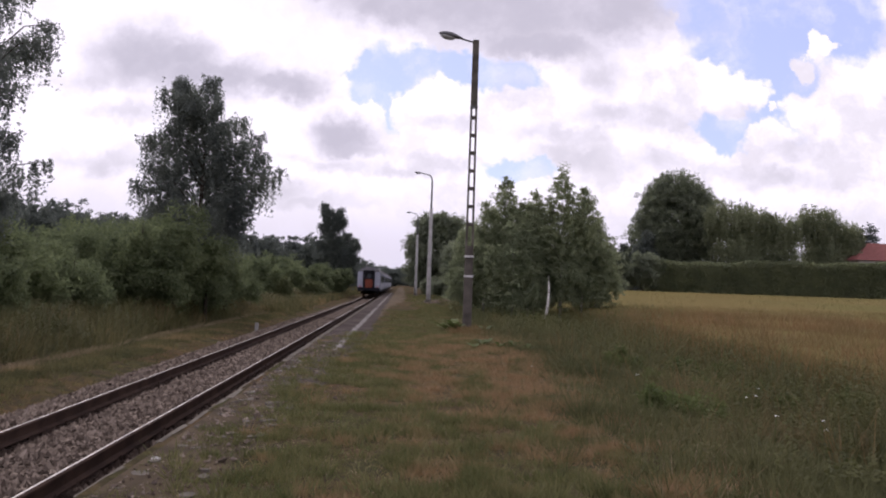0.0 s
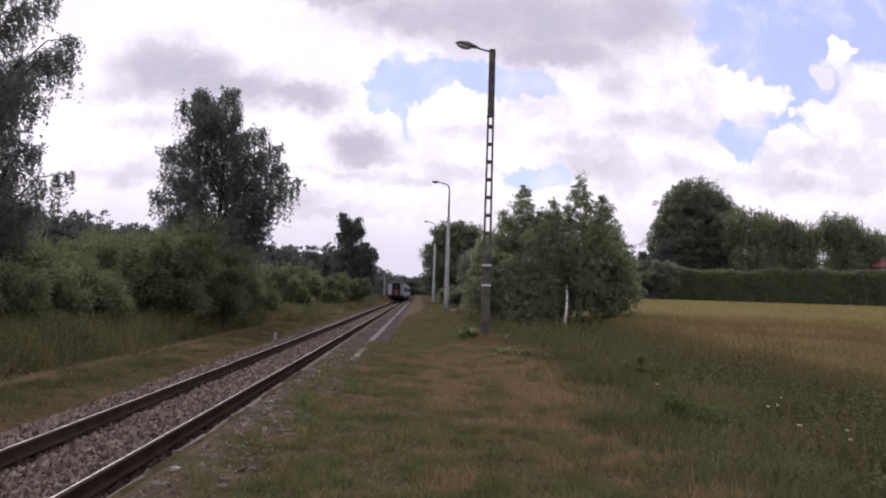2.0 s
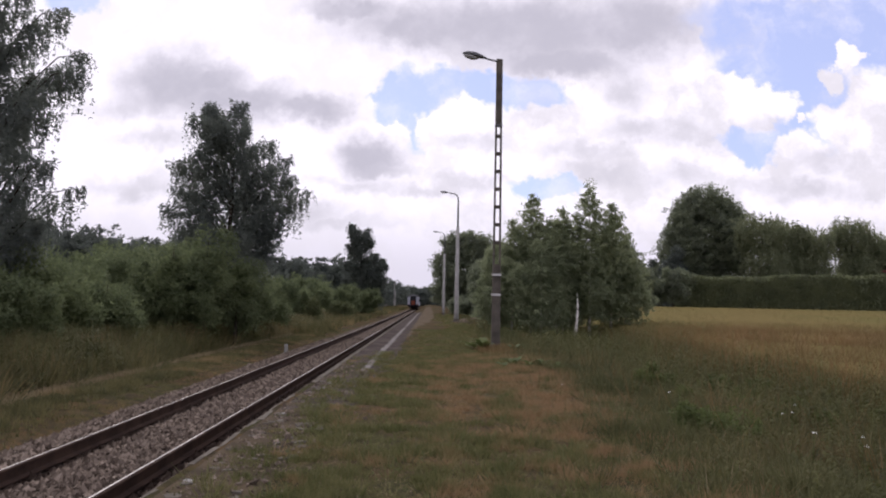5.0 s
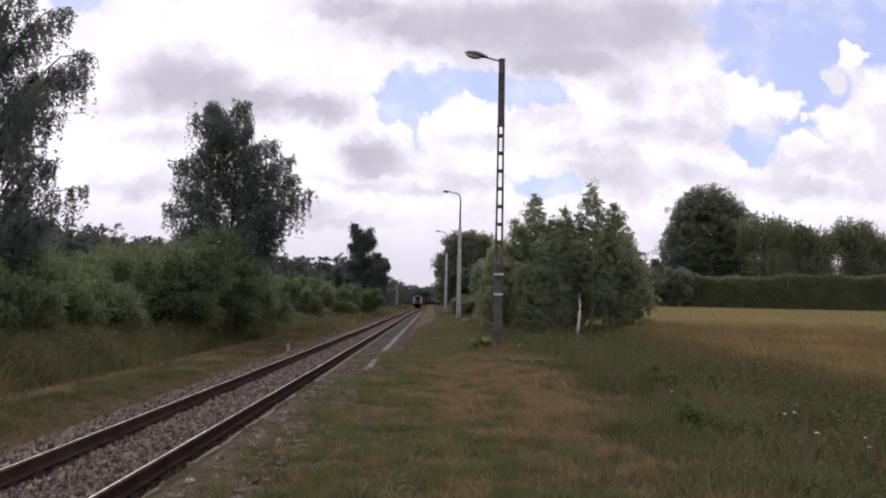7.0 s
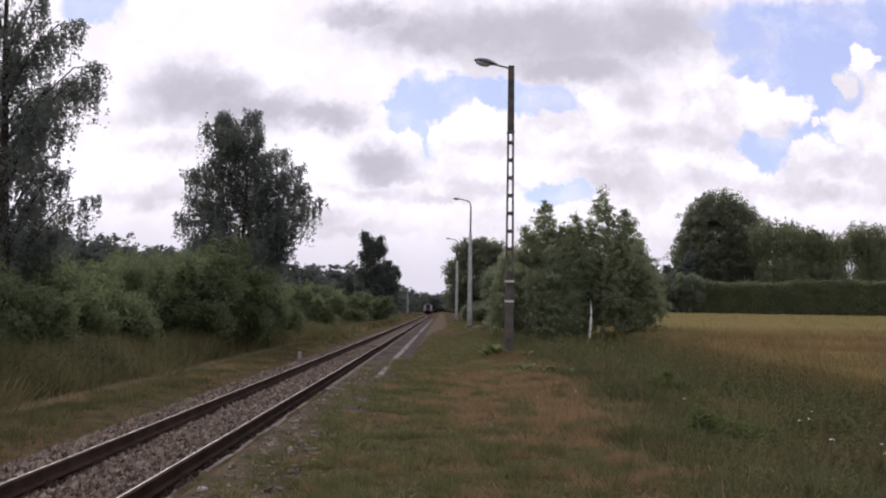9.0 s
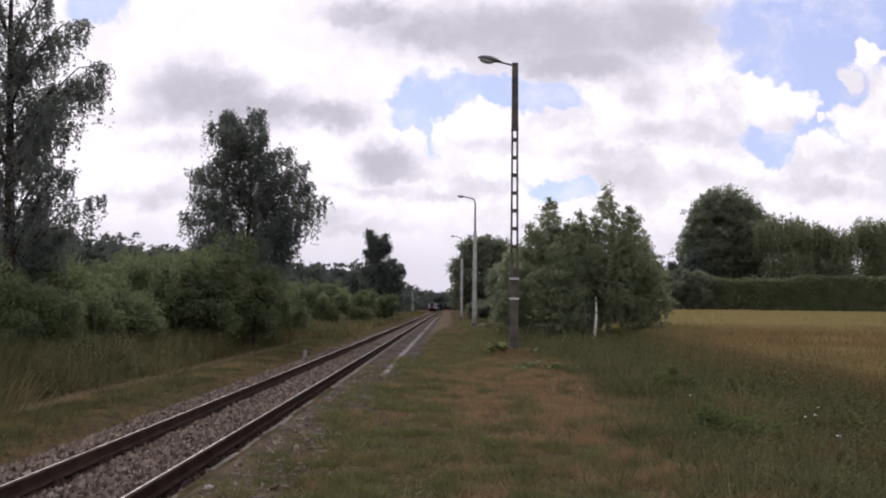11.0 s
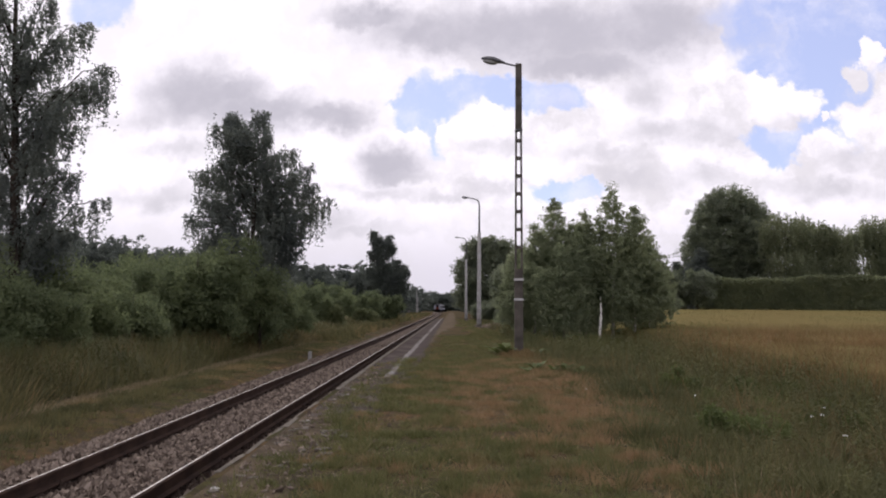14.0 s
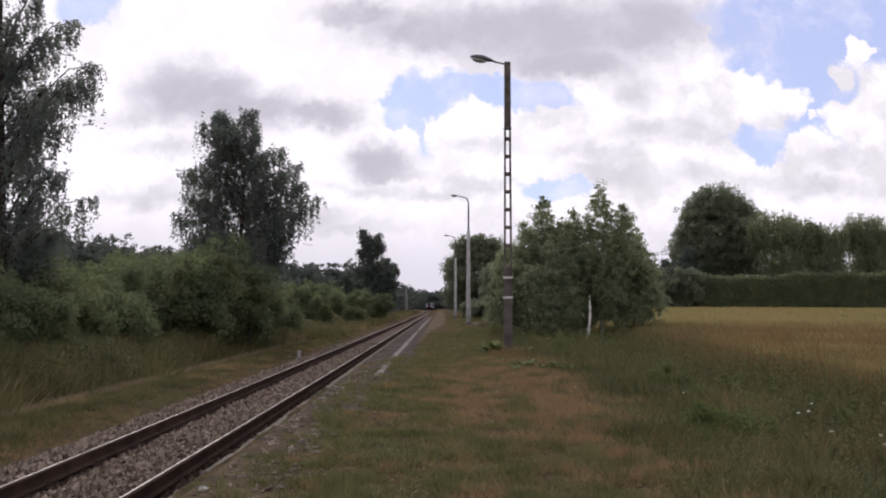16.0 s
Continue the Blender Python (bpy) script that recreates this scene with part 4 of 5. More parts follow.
# large lime, willows and other trees behind the hedge
bl = [(0, 0, 12.0, 6.6, 6.0, 7.6), (0, 0, 17.5, 4.6, 4.4, 3.6), (-4.2, 0, 10, 3.6, 3.6, 4.5), (4.0, 0, 11, 3.6, 3.6, 5), (-2.5, 0, 16, 3.4, 3.2, 3.2), (3.2, 0, 15.6, 3.4, 3.2, 3.2), (-4.5, 0, 5.5, 3.4, 3, 4.2), (3, -1, 6, 4.5, 3, 4.4), (0, -2, 4.5, 5, 3, 4), (-2, -2, 9, 4, 3, 4)]
bl = [(a * 1.1, b * 1.1, c, d * 1.1, e * 1.1, f) for a, b, c, d, e, f in bl]
make_tree("lime_tree", 45.0, 125.0, [(0, 0, 0), (0, 0, 7), (0.2, 0, 14), (0, 0, 20)], bl, M_LEAF_LIME, 7000, 14, 0.20, 0.42, "large round dark green lime tree", r0=0.5)
WILLOWS = [(50.5, 116.0, 16.6, 4.4), (55.0, 117.5, 15.8, 3.6), (59.0, 117.0, 14.6, 3.4), (65.5, 118.0, 16.4, 3.6), (70.5, 119.0, 14.0, 3.2)]
for i, (x, y, h, r) in enumerate(WILLOWS):
    bl = [(0, 0, h * 0.74, r, r * 0.9, h * 0.22), (-r * 0.5, 0, h * 0.8, r * 0.6, r * 0.6, h * 0.16), (r * 0.5, 0, h * 0.78, r * 0.6, r * 0.6, h * 0.15), (0, -1, h * 0.5, r * 0.95, r * 0.8, h * 0.2), (0.5, -1, h * 0.36, r * 1.0, r * 0.8, h * 0.16)]
    make_tree("willow_tree", x, y, [(0, 0, 0), (0, 0, h * 0.4), (0.2, 0, h * 0.85)], bl, M_LEAF_WILLOW, 1350, 12, 0.18, 0.35, "pale grey-green willow with hanging twigs", "tree", None, 0.4, 4.0, "willows behind the hedge", 0.3)
for i, (x, y, h) in enumerate(((76.0, 128.0, 13.0), (81.0, 130.0, 14.0), (37.0, 128.0, 9.0), (33.0, 122.0, 8.0), (38.5, 120.0, 10.5), (71.0, 128.0, 11.5), (90.0, 131.0, 14.5), (30.0, 130.0, 8.5))):
    bl = [(0, 0, h * 0.35, h * 0.26, h * 0.26, h * 0.32), (0, 0, h * 0.62, h * 0.19, h * 0.19, h * 0.22), (0.4, 0, h * 0.84, h * 0.12, h * 0.12, h * 0.15), (-h * 0.12, 0, h * 0.6, h * 0.12, h * 0.12, h * 0.12), (h * 0.14, 0, h * 0.5, h * 0.14, h * 0.14, h * 0.14)]
    make_tree("garden_tree", x, y, [(0, 0, 0), (0, 0, h * 0.5), (0, 0, h * 0.95)], bl, M_LEAF_FAR, 620, 12, 0.21, 0.38, "dark green tree behind the hedge", r0=0.25, group="trees behind the hedge")


def make_hedge():
    """A clipped hedge of close needles."""
    x0, y0, x1, y1 = 36.0, 110.6, 130.0, 98.0
    n = 130000
    s = rng.uniform(0, 1, n)
    top = 4.75 + 2.35 * s + 0.10 * np.sin(s * 90) + 0.14 * np.sin(s * 37 + 1) + rng.normal(size=n) * 0.16
    face = rng.uniform(0, 1, n)
    x = x0 + (x1 - x0) * s
    y = y0 + (y1 - y0) * s
    z = np.where(face < 0.75, rng.uniform(0, 1, n) * top, top)
    y = y + np.where(face < 0.75, rng.normal(size=n) * 0.22, rng.uniform(0, 1.6, n))
    g = np.array([ground_z(a, b) for a, b in zip(x, y)])
    hedge = thing("hedge", pose(0, 0, 0), "long clipped dark green hedge along the field's far side", "hedge")
    part("foliage", fast_mesh("hedge", leaf_quads(np.stack([x, y, z + g], 1), 0.15), 4, M_LEAF_HEDGE), M_LEAF_HEDGE, hedge)
    verts, faces = [], []
    for i in range(41):
        a = i / 40
        hi = 4.45 + 2.35 * a
        for dy, dz in ((0.2, 0), (0.2, hi), (1.5, hi), (1.5, 0)):
            xx, yy = x0 + (x1 - x0) * a, y0 + (y1 - y0) * a + dy
            verts.append((xx, yy, ground_z(xx, yy) + dz))
        if i:
            k = (i - 1) * 4
            faces += [(k + j, k + j + 4, k + j + 5, k + j + 1) for j in range(3)]
    part("core", mesh_of("core", verts, faces, M_LEAF_HEDGE), M_LEAF_HEDGE, hedge)


make_hedge()


def make_wood(points, label):
    """A far wood: many crowns of leaf clumps in one."""
    out = []
    for x, y, h, r in points:
        z = ground_z(x, y)
        bl = [(x, y, z + h * 0.5, r, r, h * 0.5), (x + r * 0.3, y, z + h * 0.72, r * 0.55, r * 0.55, h * 0.28), (x - r * 0.4, y, z + h * 0.6, r * 0.5, r * 0.5, h * 0.3), (x, y, z + h * 0.15, r * 1.2, r * 1.2, h * 0.18)]
        out.append(blob_points(bl, 75, 22, 0.9, 0.35)[1])
    stuff("far_wood", leaf_quads(np.concatenate(out), 0.40), 4, M_LEAF_FAR, label, "wood")


r = random.Random(11)
left = []
for i in range(190):
    u = r.uniform(-0.62, -0.075)
    y = r.uniform(150, 230) if u < -0.2 else r.uniform(190, 280)
    v = 0.088 if u < -0.42 else (0.072 if u < -0.30 else 0.052 + 0.02 * (-0.15 - u))
    x = u * y
    left.append((x, y, (v * y + 1.7 - ground_z(x, y)) * r.uniform(0.95, 1.18), r.uniform(3.5, 5.5)))
make_wood(left, "dark mixed wood beyond the bushes on the bank")
end = []
for i in range(70):
    u = r.uniform(-0.085, 0.03)
    y = r.uniform(430, 520)
    x = u * y
    end.append((x, y, 0.028 * y * r.uniform(0.75, 1.05) + (5 * smooth(-0.02, -0.06, u)), r.uniform(5, 8)))
for i in range(60):
    y = r.uniform(200, 430)
    end.append((r.uniform(9, 22) - 0.0 * y, y, r.uniform(7, 10), r.uniform(3.5, 5)))
    end.append((r.uniform(-32, -17), y, r.uniform(6, 10), r.uniform(3.5, 5)))
make_wood(end, "dark wood round the far end of the line")
right = [(r.uniform(0.2, 0.75) * 185, r.uniform(170, 200), r.uniform(6.5, 8.0), r.uniform(4, 6)) for i in range(70)]
make_wood(right, "dark wood beyond the hedge and the field")


# ------------------------------------------------------------------ the house behind the hedge
M_TILE = plain("red roof tiles", (0.19, 0.078, 0.068), 0.8, 0, 0.2, 3)
M_WALL = plain("pale render", (0.45, 0.42, 0.38), 0.9)
M_GLASS = plain("dark window glass", (0.03, 0.035, 0.04), 0.12, 0, 0.1, spec=0.5)


def make_house():
    x0, x1, y0, y1 = 69.4, 84.0, 114.0, 124.0
    z = ground_z(75, 115)
    house = thing("house", pose(0, 0, 0), "pale rendered house with a red hipped roof behind the hedge", "house")
    part("wall", boxes((x0 + 0.6, x1 - 0.6, y0 + 0.6, y1 - 0.6, z, 7.6)), M_WALL, house)
    bm = bmesh.new()
    a = [bm.verts.new(q) for q in ((x0, y0, 7.6), (x1, y0, 7.6), (x1, y1, 7.6), (x0, y1, 7.6))]
    b = [bm.verts.new(q) for q in ((x0 + 5, 119, 10.6), (x1 - 5, 119, 10.6))]
    for f in ((a[0], a[1], b[1], b[0]), (a[1], a[2], b[1]), (a[2], a[3], b[0], b[1]), (a[3], a[0], b[0]), tuple(reversed(a))):
        bm.faces.new(f)
    part("roof", bm, M_TILE, house, "red tiled hipped roof")
    for x in (73.0, 77.0, 81.0):
        w = part("window", boxes((x - 0.6, x + 0.6, y0 + 0.55, y0 + 0.60, 5.2, 6.6)), M_PAINT, house)
        part("pane", boxes((x - 0.52, x + 0.52, y0 + 0.52, y0 + 0.546, 5.28, 6.52)), M_GLASS, w)


make_house()


# ------------------------------------------------------------------ small things along the line
def make_marker():
    x, y = -6.15, 33.5
    m = thing("marker_post", pose(x, y, ground_z(x, y) - 0.05), "short white concrete marker post beside the track", "marker post")
    part("stone", boxes((-0.07, 0.07, -0.06, 0.06, 0, 0.48), bevel=0.02), M_SPUN, m)


def make_far_poles():
    for x, y, h in ((-11.0, 240.0, 8.2), (-11.6, 262.0, 6.0)):
        p = thing("wooden_pole", pose(x, y, ground_z(x, y)), "grey wooden line pole beside the far track", "pole", "line poles")
        bm = bmesh.new()
        tube(bm, [(0, 0, -0.3), (0, 0, h)], [0.17, 0.12], 8)
        part("shaft", bm, M_SPUN, p)
    b = thing("signal_box", pose(-12.6, 225.0, ground_z(-12.6, 225)), "small white trackside cabinet far along the line", "cabinet")
    part("body", boxes((-0.35, 0.35, -0.3, 0.3, 0, 1.3), bevel=0.03), M_PAINT, b)
    part("roof", boxes((-0.42, 0.42, -0.37, 0.37, 1.3, 1.38)), M_STEEL, b)


make_marker()
make_far_poles()


# ------------------------------------------------------------------ the train
M_SIDE = plain("grey-blue coach paint", (0.20, 0.215, 0.25), 0.4, 0, 0.12, 1.5)
M_PALE = plain("pale grey coach paint", (0.36, 0.37, 0.42), 0.4, 0, 0.12, 1.5)
M_ROOF = plain("dull grey roof", (0.18, 0.175, 0.18), 0.7, 0, 0.2, 1.5)
M_DARK = plain("dark grime", (0.022, 0.022, 0.026), 0.7, 0, 0.3)
M_ORANGE = plain("orange-red panel", (0.22, 0.066, 0.042), 0.55, 0, 0.15)
def build_tail(k, p, place):
    p.inputs["Emission Color"].default_value, p.inputs["Emission Strength"].default_value = (1.0, 0.05, 0.03, 1), 0.12
    return (0.2, 0.012, 0.012)
M_TAIL = material("red tail lamp", build_tail, 0.3)
COACH = 24.5


def make_coach():
    """A passenger coach: foot at the rail's top, rear end at y = 0, nose at y = COACH."""
    c = thing("passenger_coach", pose(0, 0, 0), "grey passenger coach with a dark gangway end, rolling on the track", "railway coach", "coaches of the train")
    prof = [(-1.40, 0.95), (-1.425, 1.6), (-1.425, 2.75), (-1.36, 3.15), (-1.18, 3.45), (-0.85, 3.68), (-0.4, 3.82), (0, 3.86)]
    prof = prof + [(-x, z) for x, z in prof[-2::-1]]

    def hull(points, y0, y1, mat, name, parent, label=""):
        n = len(points)
        v = [(x, y, z) for y in (y0, y1) for x, z in points]
        f = [(i, (i + 1) % n, n + (i + 1) % n, n + i) for i in range(n)] + [tuple(reversed(range(n))), tuple(range(n, 2 * n))]
        me = mesh_of(name, v, f, mat)
        return part(name, me, mat, parent, label)
    body = hull([q for q in prof if q[1] < 3.2], 0.12, COACH - 0.12, M_SIDE, "body", c, "grey-blue coach body")
    hull([(-1.385, 3.10)] + [q for q in prof if q[1] > 3.1] + [(1.385, 3.10)], 0.10, COACH - 0.10, M_ROOF, "roof", c, "dull grey rounded roof")
    for y0, y1 in ((0.0, 0.11), (COACH - 0.11, COACH)):
        end = hull(prof, y0 if y0 else 0.02, y1 if y0 else 0.118, M_ROOF, "end_wall", c)
        ys = (-0.03, 0.018) if not y0 else (COACH + 0.002, COACH + 0.05)
        fy = (-0.022, 0.0185) if not y0 else (COACH + 0.0015, COACH + 0.042)
        part("gangway_frame", boxes((-0.70, 0.70, *fy, 1.02, 3.3), bevel=0.015), M_DARK, end, "black gangway surround")
        part("buffer_beam", boxes((-1.36, 1.36, fy[0] - 0.02, fy[1] - 0.001, 0.86, 1.27), bevel=0.015), M_DARK, end, "grimy buffer beam")
        for s in (-1, 1):
            part("corner_panel", boxes((*sorted((s * 0.72, s * 1.39)), *ys, 1.3, 3.2), bevel=0.05), M_PALE, end, "pale grey corner panel")
            g = (-0.42, 0.016) if not y0 else (COACH + 0.004, COACH + 0.42)
            part("gangway_bellows", boxes((*sorted((s * 0.50, s * 0.69)), *g, 1.15, 3.2), bevel=0.04), M_DARK, end, "black rubber gangway bellows")
            b = (-0.60, 0.015) if not y0 else (COACH + 0.005, COACH + 0.60)
            bm = bmesh.new()
            tube(bm, [(s * 0.875, b[0], 1.05), (s * 0.875, b[1], 1.05)], [0.12, 0.12], 12)
            tube(bm, [(s * 0.875, b[0] - 0.03 if not y0 else b[1], 1.05), (s * 0.875, b[0] if not y0 else b[1] + 0.03, 1.05)], [0.24, 0.24], 14)
            part("buffer", bm, M_DARK, end)
            part("tail_lamp", boxes((*sorted((s * 1.0, s * 1.14)), ys[0] - 0.03 if not y0 else ys[1], ys[0] if not y0 else ys[1] + 0.03, 1.32, 1.46), bevel=0.02), M_TAIL, end, "red tail lamp")
        g = (-0.40, 0.014) if not y0 else (COACH + 0.006, COACH + 0.40)
        part("gangway_top", boxes((-0.69, 0.69, *g, 3.2, 3.4), bevel=0.04), M_DARK, end)
        d = (-0.10, 0.012) if not y0 else (COACH + 0.008, COACH + 0.10)
        door = part("gangway_door", boxes((-0.5, 0.5, *d, 1.15, 3.18)), M_DARK, end)
        part("door_panel", boxes((-0.47, 0.47, d[0] - 0.02 if not y0 else d[1], d[0] if not y0 else d[1] + 0.02, 1.25, 2.3), bevel=0.01), M_ORANGE, door, "orange-red door panel")
        part("door_window", boxes((-0.28, 0.28, d[0] - 0.015 if not y0 else d[1], d[0] if not y0 else d[1] + 0.015, 2.45, 3.0)), M_GLASS, door)
    for s in (-1, 1):
        for i in range(11):
            y = 2.7 + i * 1.9
            f = part("window", boxes((*sorted((s * 1.415, s * 1.436)), y - 0.66, y + 0.66, 1.92, 2.82), bevel=0.008), M_STEEL, body)
            part("pane", boxes((*sorted((s * 1.43, s * 1.442)), y - 0.6, y + 0.6, 1.98, 2.76)), M_GLASS, f)
        for y in (1.1, COACH - 1.1):
            part("door", boxes((*sorted((s * 1.415, s * 1.438)), y - 0.42, y + 0.42, 1.0, 2.9), bevel=0.008), M_PALE, body)
        part("waist_band", boxes((*sorted((s * 1.42, s * 1.432)), 2.0, COACH - 2.0, 1.25, 1.75)), M_PALE, body)
        part("sill", boxes((*sorted((s * 1.1, s * 1.38)), 0.3, COACH - 0.3, 0.72, 0.95)), M_DARK, body)
    for y in (3.4, COACH - 3.4):
        g = part("bogie", boxes((-1.05, -0.9, y - 1.7, y + 1.7, 0.40, 0.72), (0.9, 1.05, y - 1.7, y + 1.7, 0.40, 0.72), (-0.9, 0.9, y - 0.3, y + 0.3, 0.45, 0.9), bevel=0.03), M_DARK, c)
        for dy in (-1.25, 1.25):
            bm = bmesh.new()
            tube(bm, [(-0.82, y + dy, 0.46), (-0.69, y + dy, 0.46)], [0.46, 0.46], 18)
            tube(bm, [(0.69, y + dy, 0.46), (0.82, y + dy, 0.46)], [0.46, 0.46], 18)
            tube(bm, [(-0.7, y + dy, 0.46), (0.7, y + dy, 0.46)], [0.09, 0.09], 8)
            part("wheelset", bm, M_RAIL, g)
    part("underframe", boxes((-0.9, 0.9, 5.6, COACH - 5.6, 0.45, 0.93), bevel=0.05), M_DARK, c)
    part("coupling", boxes((-0.12, 0.12, -0.45, 0.4, 0.92, 1.12), bevel=0.03), M_DARK, c)
    return c


first = make_coach()
coaches = [first] + [copy_thing(first, pose(0, 30.0 * i, 0)) for i in range(1, 4)]


# ------------------------------------------------------------------ grasses
def band(x0, x1, y0, y1, power=1.5, wander=0.45):
    """A strip along the track with uneven, thinning edges."""
    def area(n):
        y = y0 + (y1 - y0) * rng.uniform(0, 1, n) ** power
        x = rng.uniform(x0, x1, n)
        if wander:
            bend = np.array([noise.noise((a * 0.5, b * 0.25, 9.0)) for a, b in zip(x, y)])
            x = x + bend * wander * 2 + rng.normal(size=n) * wander * 0.7
        keep = x > -2.22 if x0 > -2.3 else x < -6.0
        return x[keep], y[keep]
    return area


def patchy(area, scale, cut, seed=4.0):
    """Thins an area out into tufts."""
    def thin(n):
        x, y = area(n)
        v = np.array([noise.noise((a * scale, b * scale, seed)) for a, b in zip(x, y)])
        keep = v + rng.normal(size=len(x)) * 0.18 > cut
        return x[keep], y[keep]
    return thin


stuff("short_grass", np.concatenate([
    blades(patchy(band(-0.2, 3.6, 4.6, 24, 1.3, 0.3), 1.6, -0.05), 42000, 0.050, 0.0065, 0.9),
    blades(patchy(band(-1.9, 0.2, 4.6, 24, 1.3, 0.2), 1.3, 0.06), 26000, 0.050, 0.0065, 0.9),
    tufts(patchy(band(-2.0, 3.4, -8, 4.8, 1.0), 1.3, -0.08), 2600, 14, 0.095, 0.0075, 0.05),
    tufts(patchy(band(-1.5, 0.3, 4.6, 26, 1.25, 0.3), 1.7, 0.14), 5200, 22, 0.115, 0.0065, 0.045),
    tufts(patchy(band(0.0, 3.9, 4.6, 26, 1.25, 0.35), 2.0, 0.08), 10500, 22, 0.115, 0.0070, 0.05),
    tufts(patchy(band(-2.2, -1.0, 4.6, 22, 1.2, 0.1), 1.9, 0.12), 3200, 20, 0.065, 0.0065, 0.04),
    tufts(patchy(band(-1.6, 3.5, 4.6, 24, 1.2), 1.1, 0.16), 2400, 28, 0.17, 0.007, 0.055),
    blades(patchy(band(-0.5, 4.0, 20, 46, 1.3), 0.7, -0.2), 45000, 0.12, 0.010, 0.5),
    blades(patchy(band(1.2, 4.2, 44, 110, 1.4), 0.7, -0.3), 40000, 0.13, 0.014, 0.5)]), 3, M_GRASS, "short patchy dry grass on the platform", "grass")
stuff("dry_straw", np.concatenate([
    tufts(band(-9.3, -8.5, 9, 90, 1.3, 0.12), 6000, 16, 0.20, 0.009, 0.08),
    blades(patchy(band(-1.9, 3.6, 4.6, 16, 1.2), 1.2, -0.15), 20000, 0.045, 0.0045, 1.9),
    blades(patchy(band(2.6, 8.0, 5.5, 18, 1.2), 1.0, -0.05), 2500, 0.26, 0.0045, 0.35)]), 3, M_STRAW, "pale dry straw lying in the grass", "straw")
stuff("verge_grass", np.concatenate([
    blades(band(3.6, 5.6, 5, 45, 1.3, 0.7), 40000, 0.20, 0.008, 0.5),
    tufts(patchy(band(3.2, 5.2, 5, 40, 1.2, 0.7), 0.8, 0.0), 2200, 24, 0.26, 0.007, 0.07),
    blades(band(4.8, 11.0, 5, 40, 1.2, 0.9), 60000, 0.28, 0.009, 0.35),
    tufts(band(3.8, 10.8, 4, 10.5, 1.0, 0.9), 1500, 24, 0.27, 0.008, 0.09),
    tufts(band(4.2, 10.8, 9.5, 40, 1.2, 0.9), 4600, 26, 0.46, 0.008, 0.10),
    tufts(patchy(band(4.4, 10.5, 8, 36, 1.1, 0.8), 0.6, 0.10), 1100, 9, 0.95, 0.011, 0.05),
    blades(band(3.5, 16, 38, 100, 1.3), 60000, 0.55, 0.022, 0.25)]), 3, M_TALL, "tall rough green and brown grass on the verge", "grass")
stuff("bank_grass", np.concatenate([
    blades(patchy(band(-9.0, -7.3, 8, 60, 1.3, 0.25), 0.9, -0.15), 60000, 0.13, 0.010, 0.6),
    tufts(band(-7.3, -6.25, 6, 60, 1.3, 0.1), 900, 14, 0.10, 0.009, 0.06),
    tufts(band(-9.0, -7.1, 8, 60, 1.3, 0.3), 2500, 16, 0.18, 0.009, 0.06),
    blades(patchy(band(-15.0, -9.3, 11, 60, 1.3), 0.7, -0.1), 40000, 0.60, 0.013, 0.4),
    tufts(patchy(band(-14.0, -9.5, 12, 50, 1.2, 0.6), 0.6, 0.05), 3000, 20, 0.95, 0.014, 0.20),
    blades(band(-12.5, -7.6, 50, 260, 1.3), 45000, 0.75, 0.03, 0.3)]), 3, M_DRY, "dry yellowish tall grass on the bank", "grass")
def verge_rise(x, y):
    """The weeds grow taller towards the field."""
    return 0.40 + 0.85 * np.clip((x - 4.2) / 3.2, 0, 1)


stuff("verge_herbs", np.concatenate([
    herbs(patchy(band(4.5, 9.6, 6.5, 40, 1.2, 0.7), 0.45, -0.22), 5200, 34, 1.05, 0.075, verge_rise),
    herbs(patchy(band(3.6, 9.0, 5.5, 15, 1.0, 0.6), 0.7, -0.05), 1500, 26, 0.62, 0.055, verge_rise),
    herbs(patchy(band(5.0, 15.0, 30, 48, 1.0, 0.8), 0.3, -0.2), 1800, 26, 1.1, 0.11)]), 4, M_HERB, "tall dark green leafy weeds on the verge", "weeds")
stuff("platform_herbs", np.concatenate([
    herbs(patchy(band(-1.9, 4.2, 4.8, 24, 1.2, 0.4), 1.9, 0.22), 5200, 12, 0.085, 0.030),
    herbs(patchy(band(-1.6, 3.8, 6, 26, 1.1, 0.4), 1.1, 0.30), 1500, 16, 0.17, 0.035)]), 4, M_WEED, "low green weeds in patches on the platform", "weeds")
stuff("ripe_herbs", np.concatenate([
    herbs(patchy(band(3.4, 9.6, 7, 36, 1.2, 0.8), 0.55, 0.02), 1500, 22, 1.0, 0.06, verge_rise),
    herbs(patchy(band(2.6, 4.6, 7, 34, 1.1, 0.5), 0.8, 0.05), 700, 18, 0.34, 0.045)]), 4, M_HERB_RIPE, "brownish ripening weeds among the verge grass", "weeds")
stuff("ripe_bank_herbs", np.concatenate([
    herbs(patchy(band(-14.5, -9.4, 11, 44, 1.2, 0.4), 0.7, 0.0, 2.0), 4200, 26, 1.05, 0.065),
    herbs(patchy(band(-12.5, -8.6, 44, 105, 1.2, 0.4), 0.4, -0.1, 2.0), 2200, 20, 1.05, 0.11)]), 4, M_HERB_RIPE, "yellow-brown ripening weeds on the bank", "weeds")
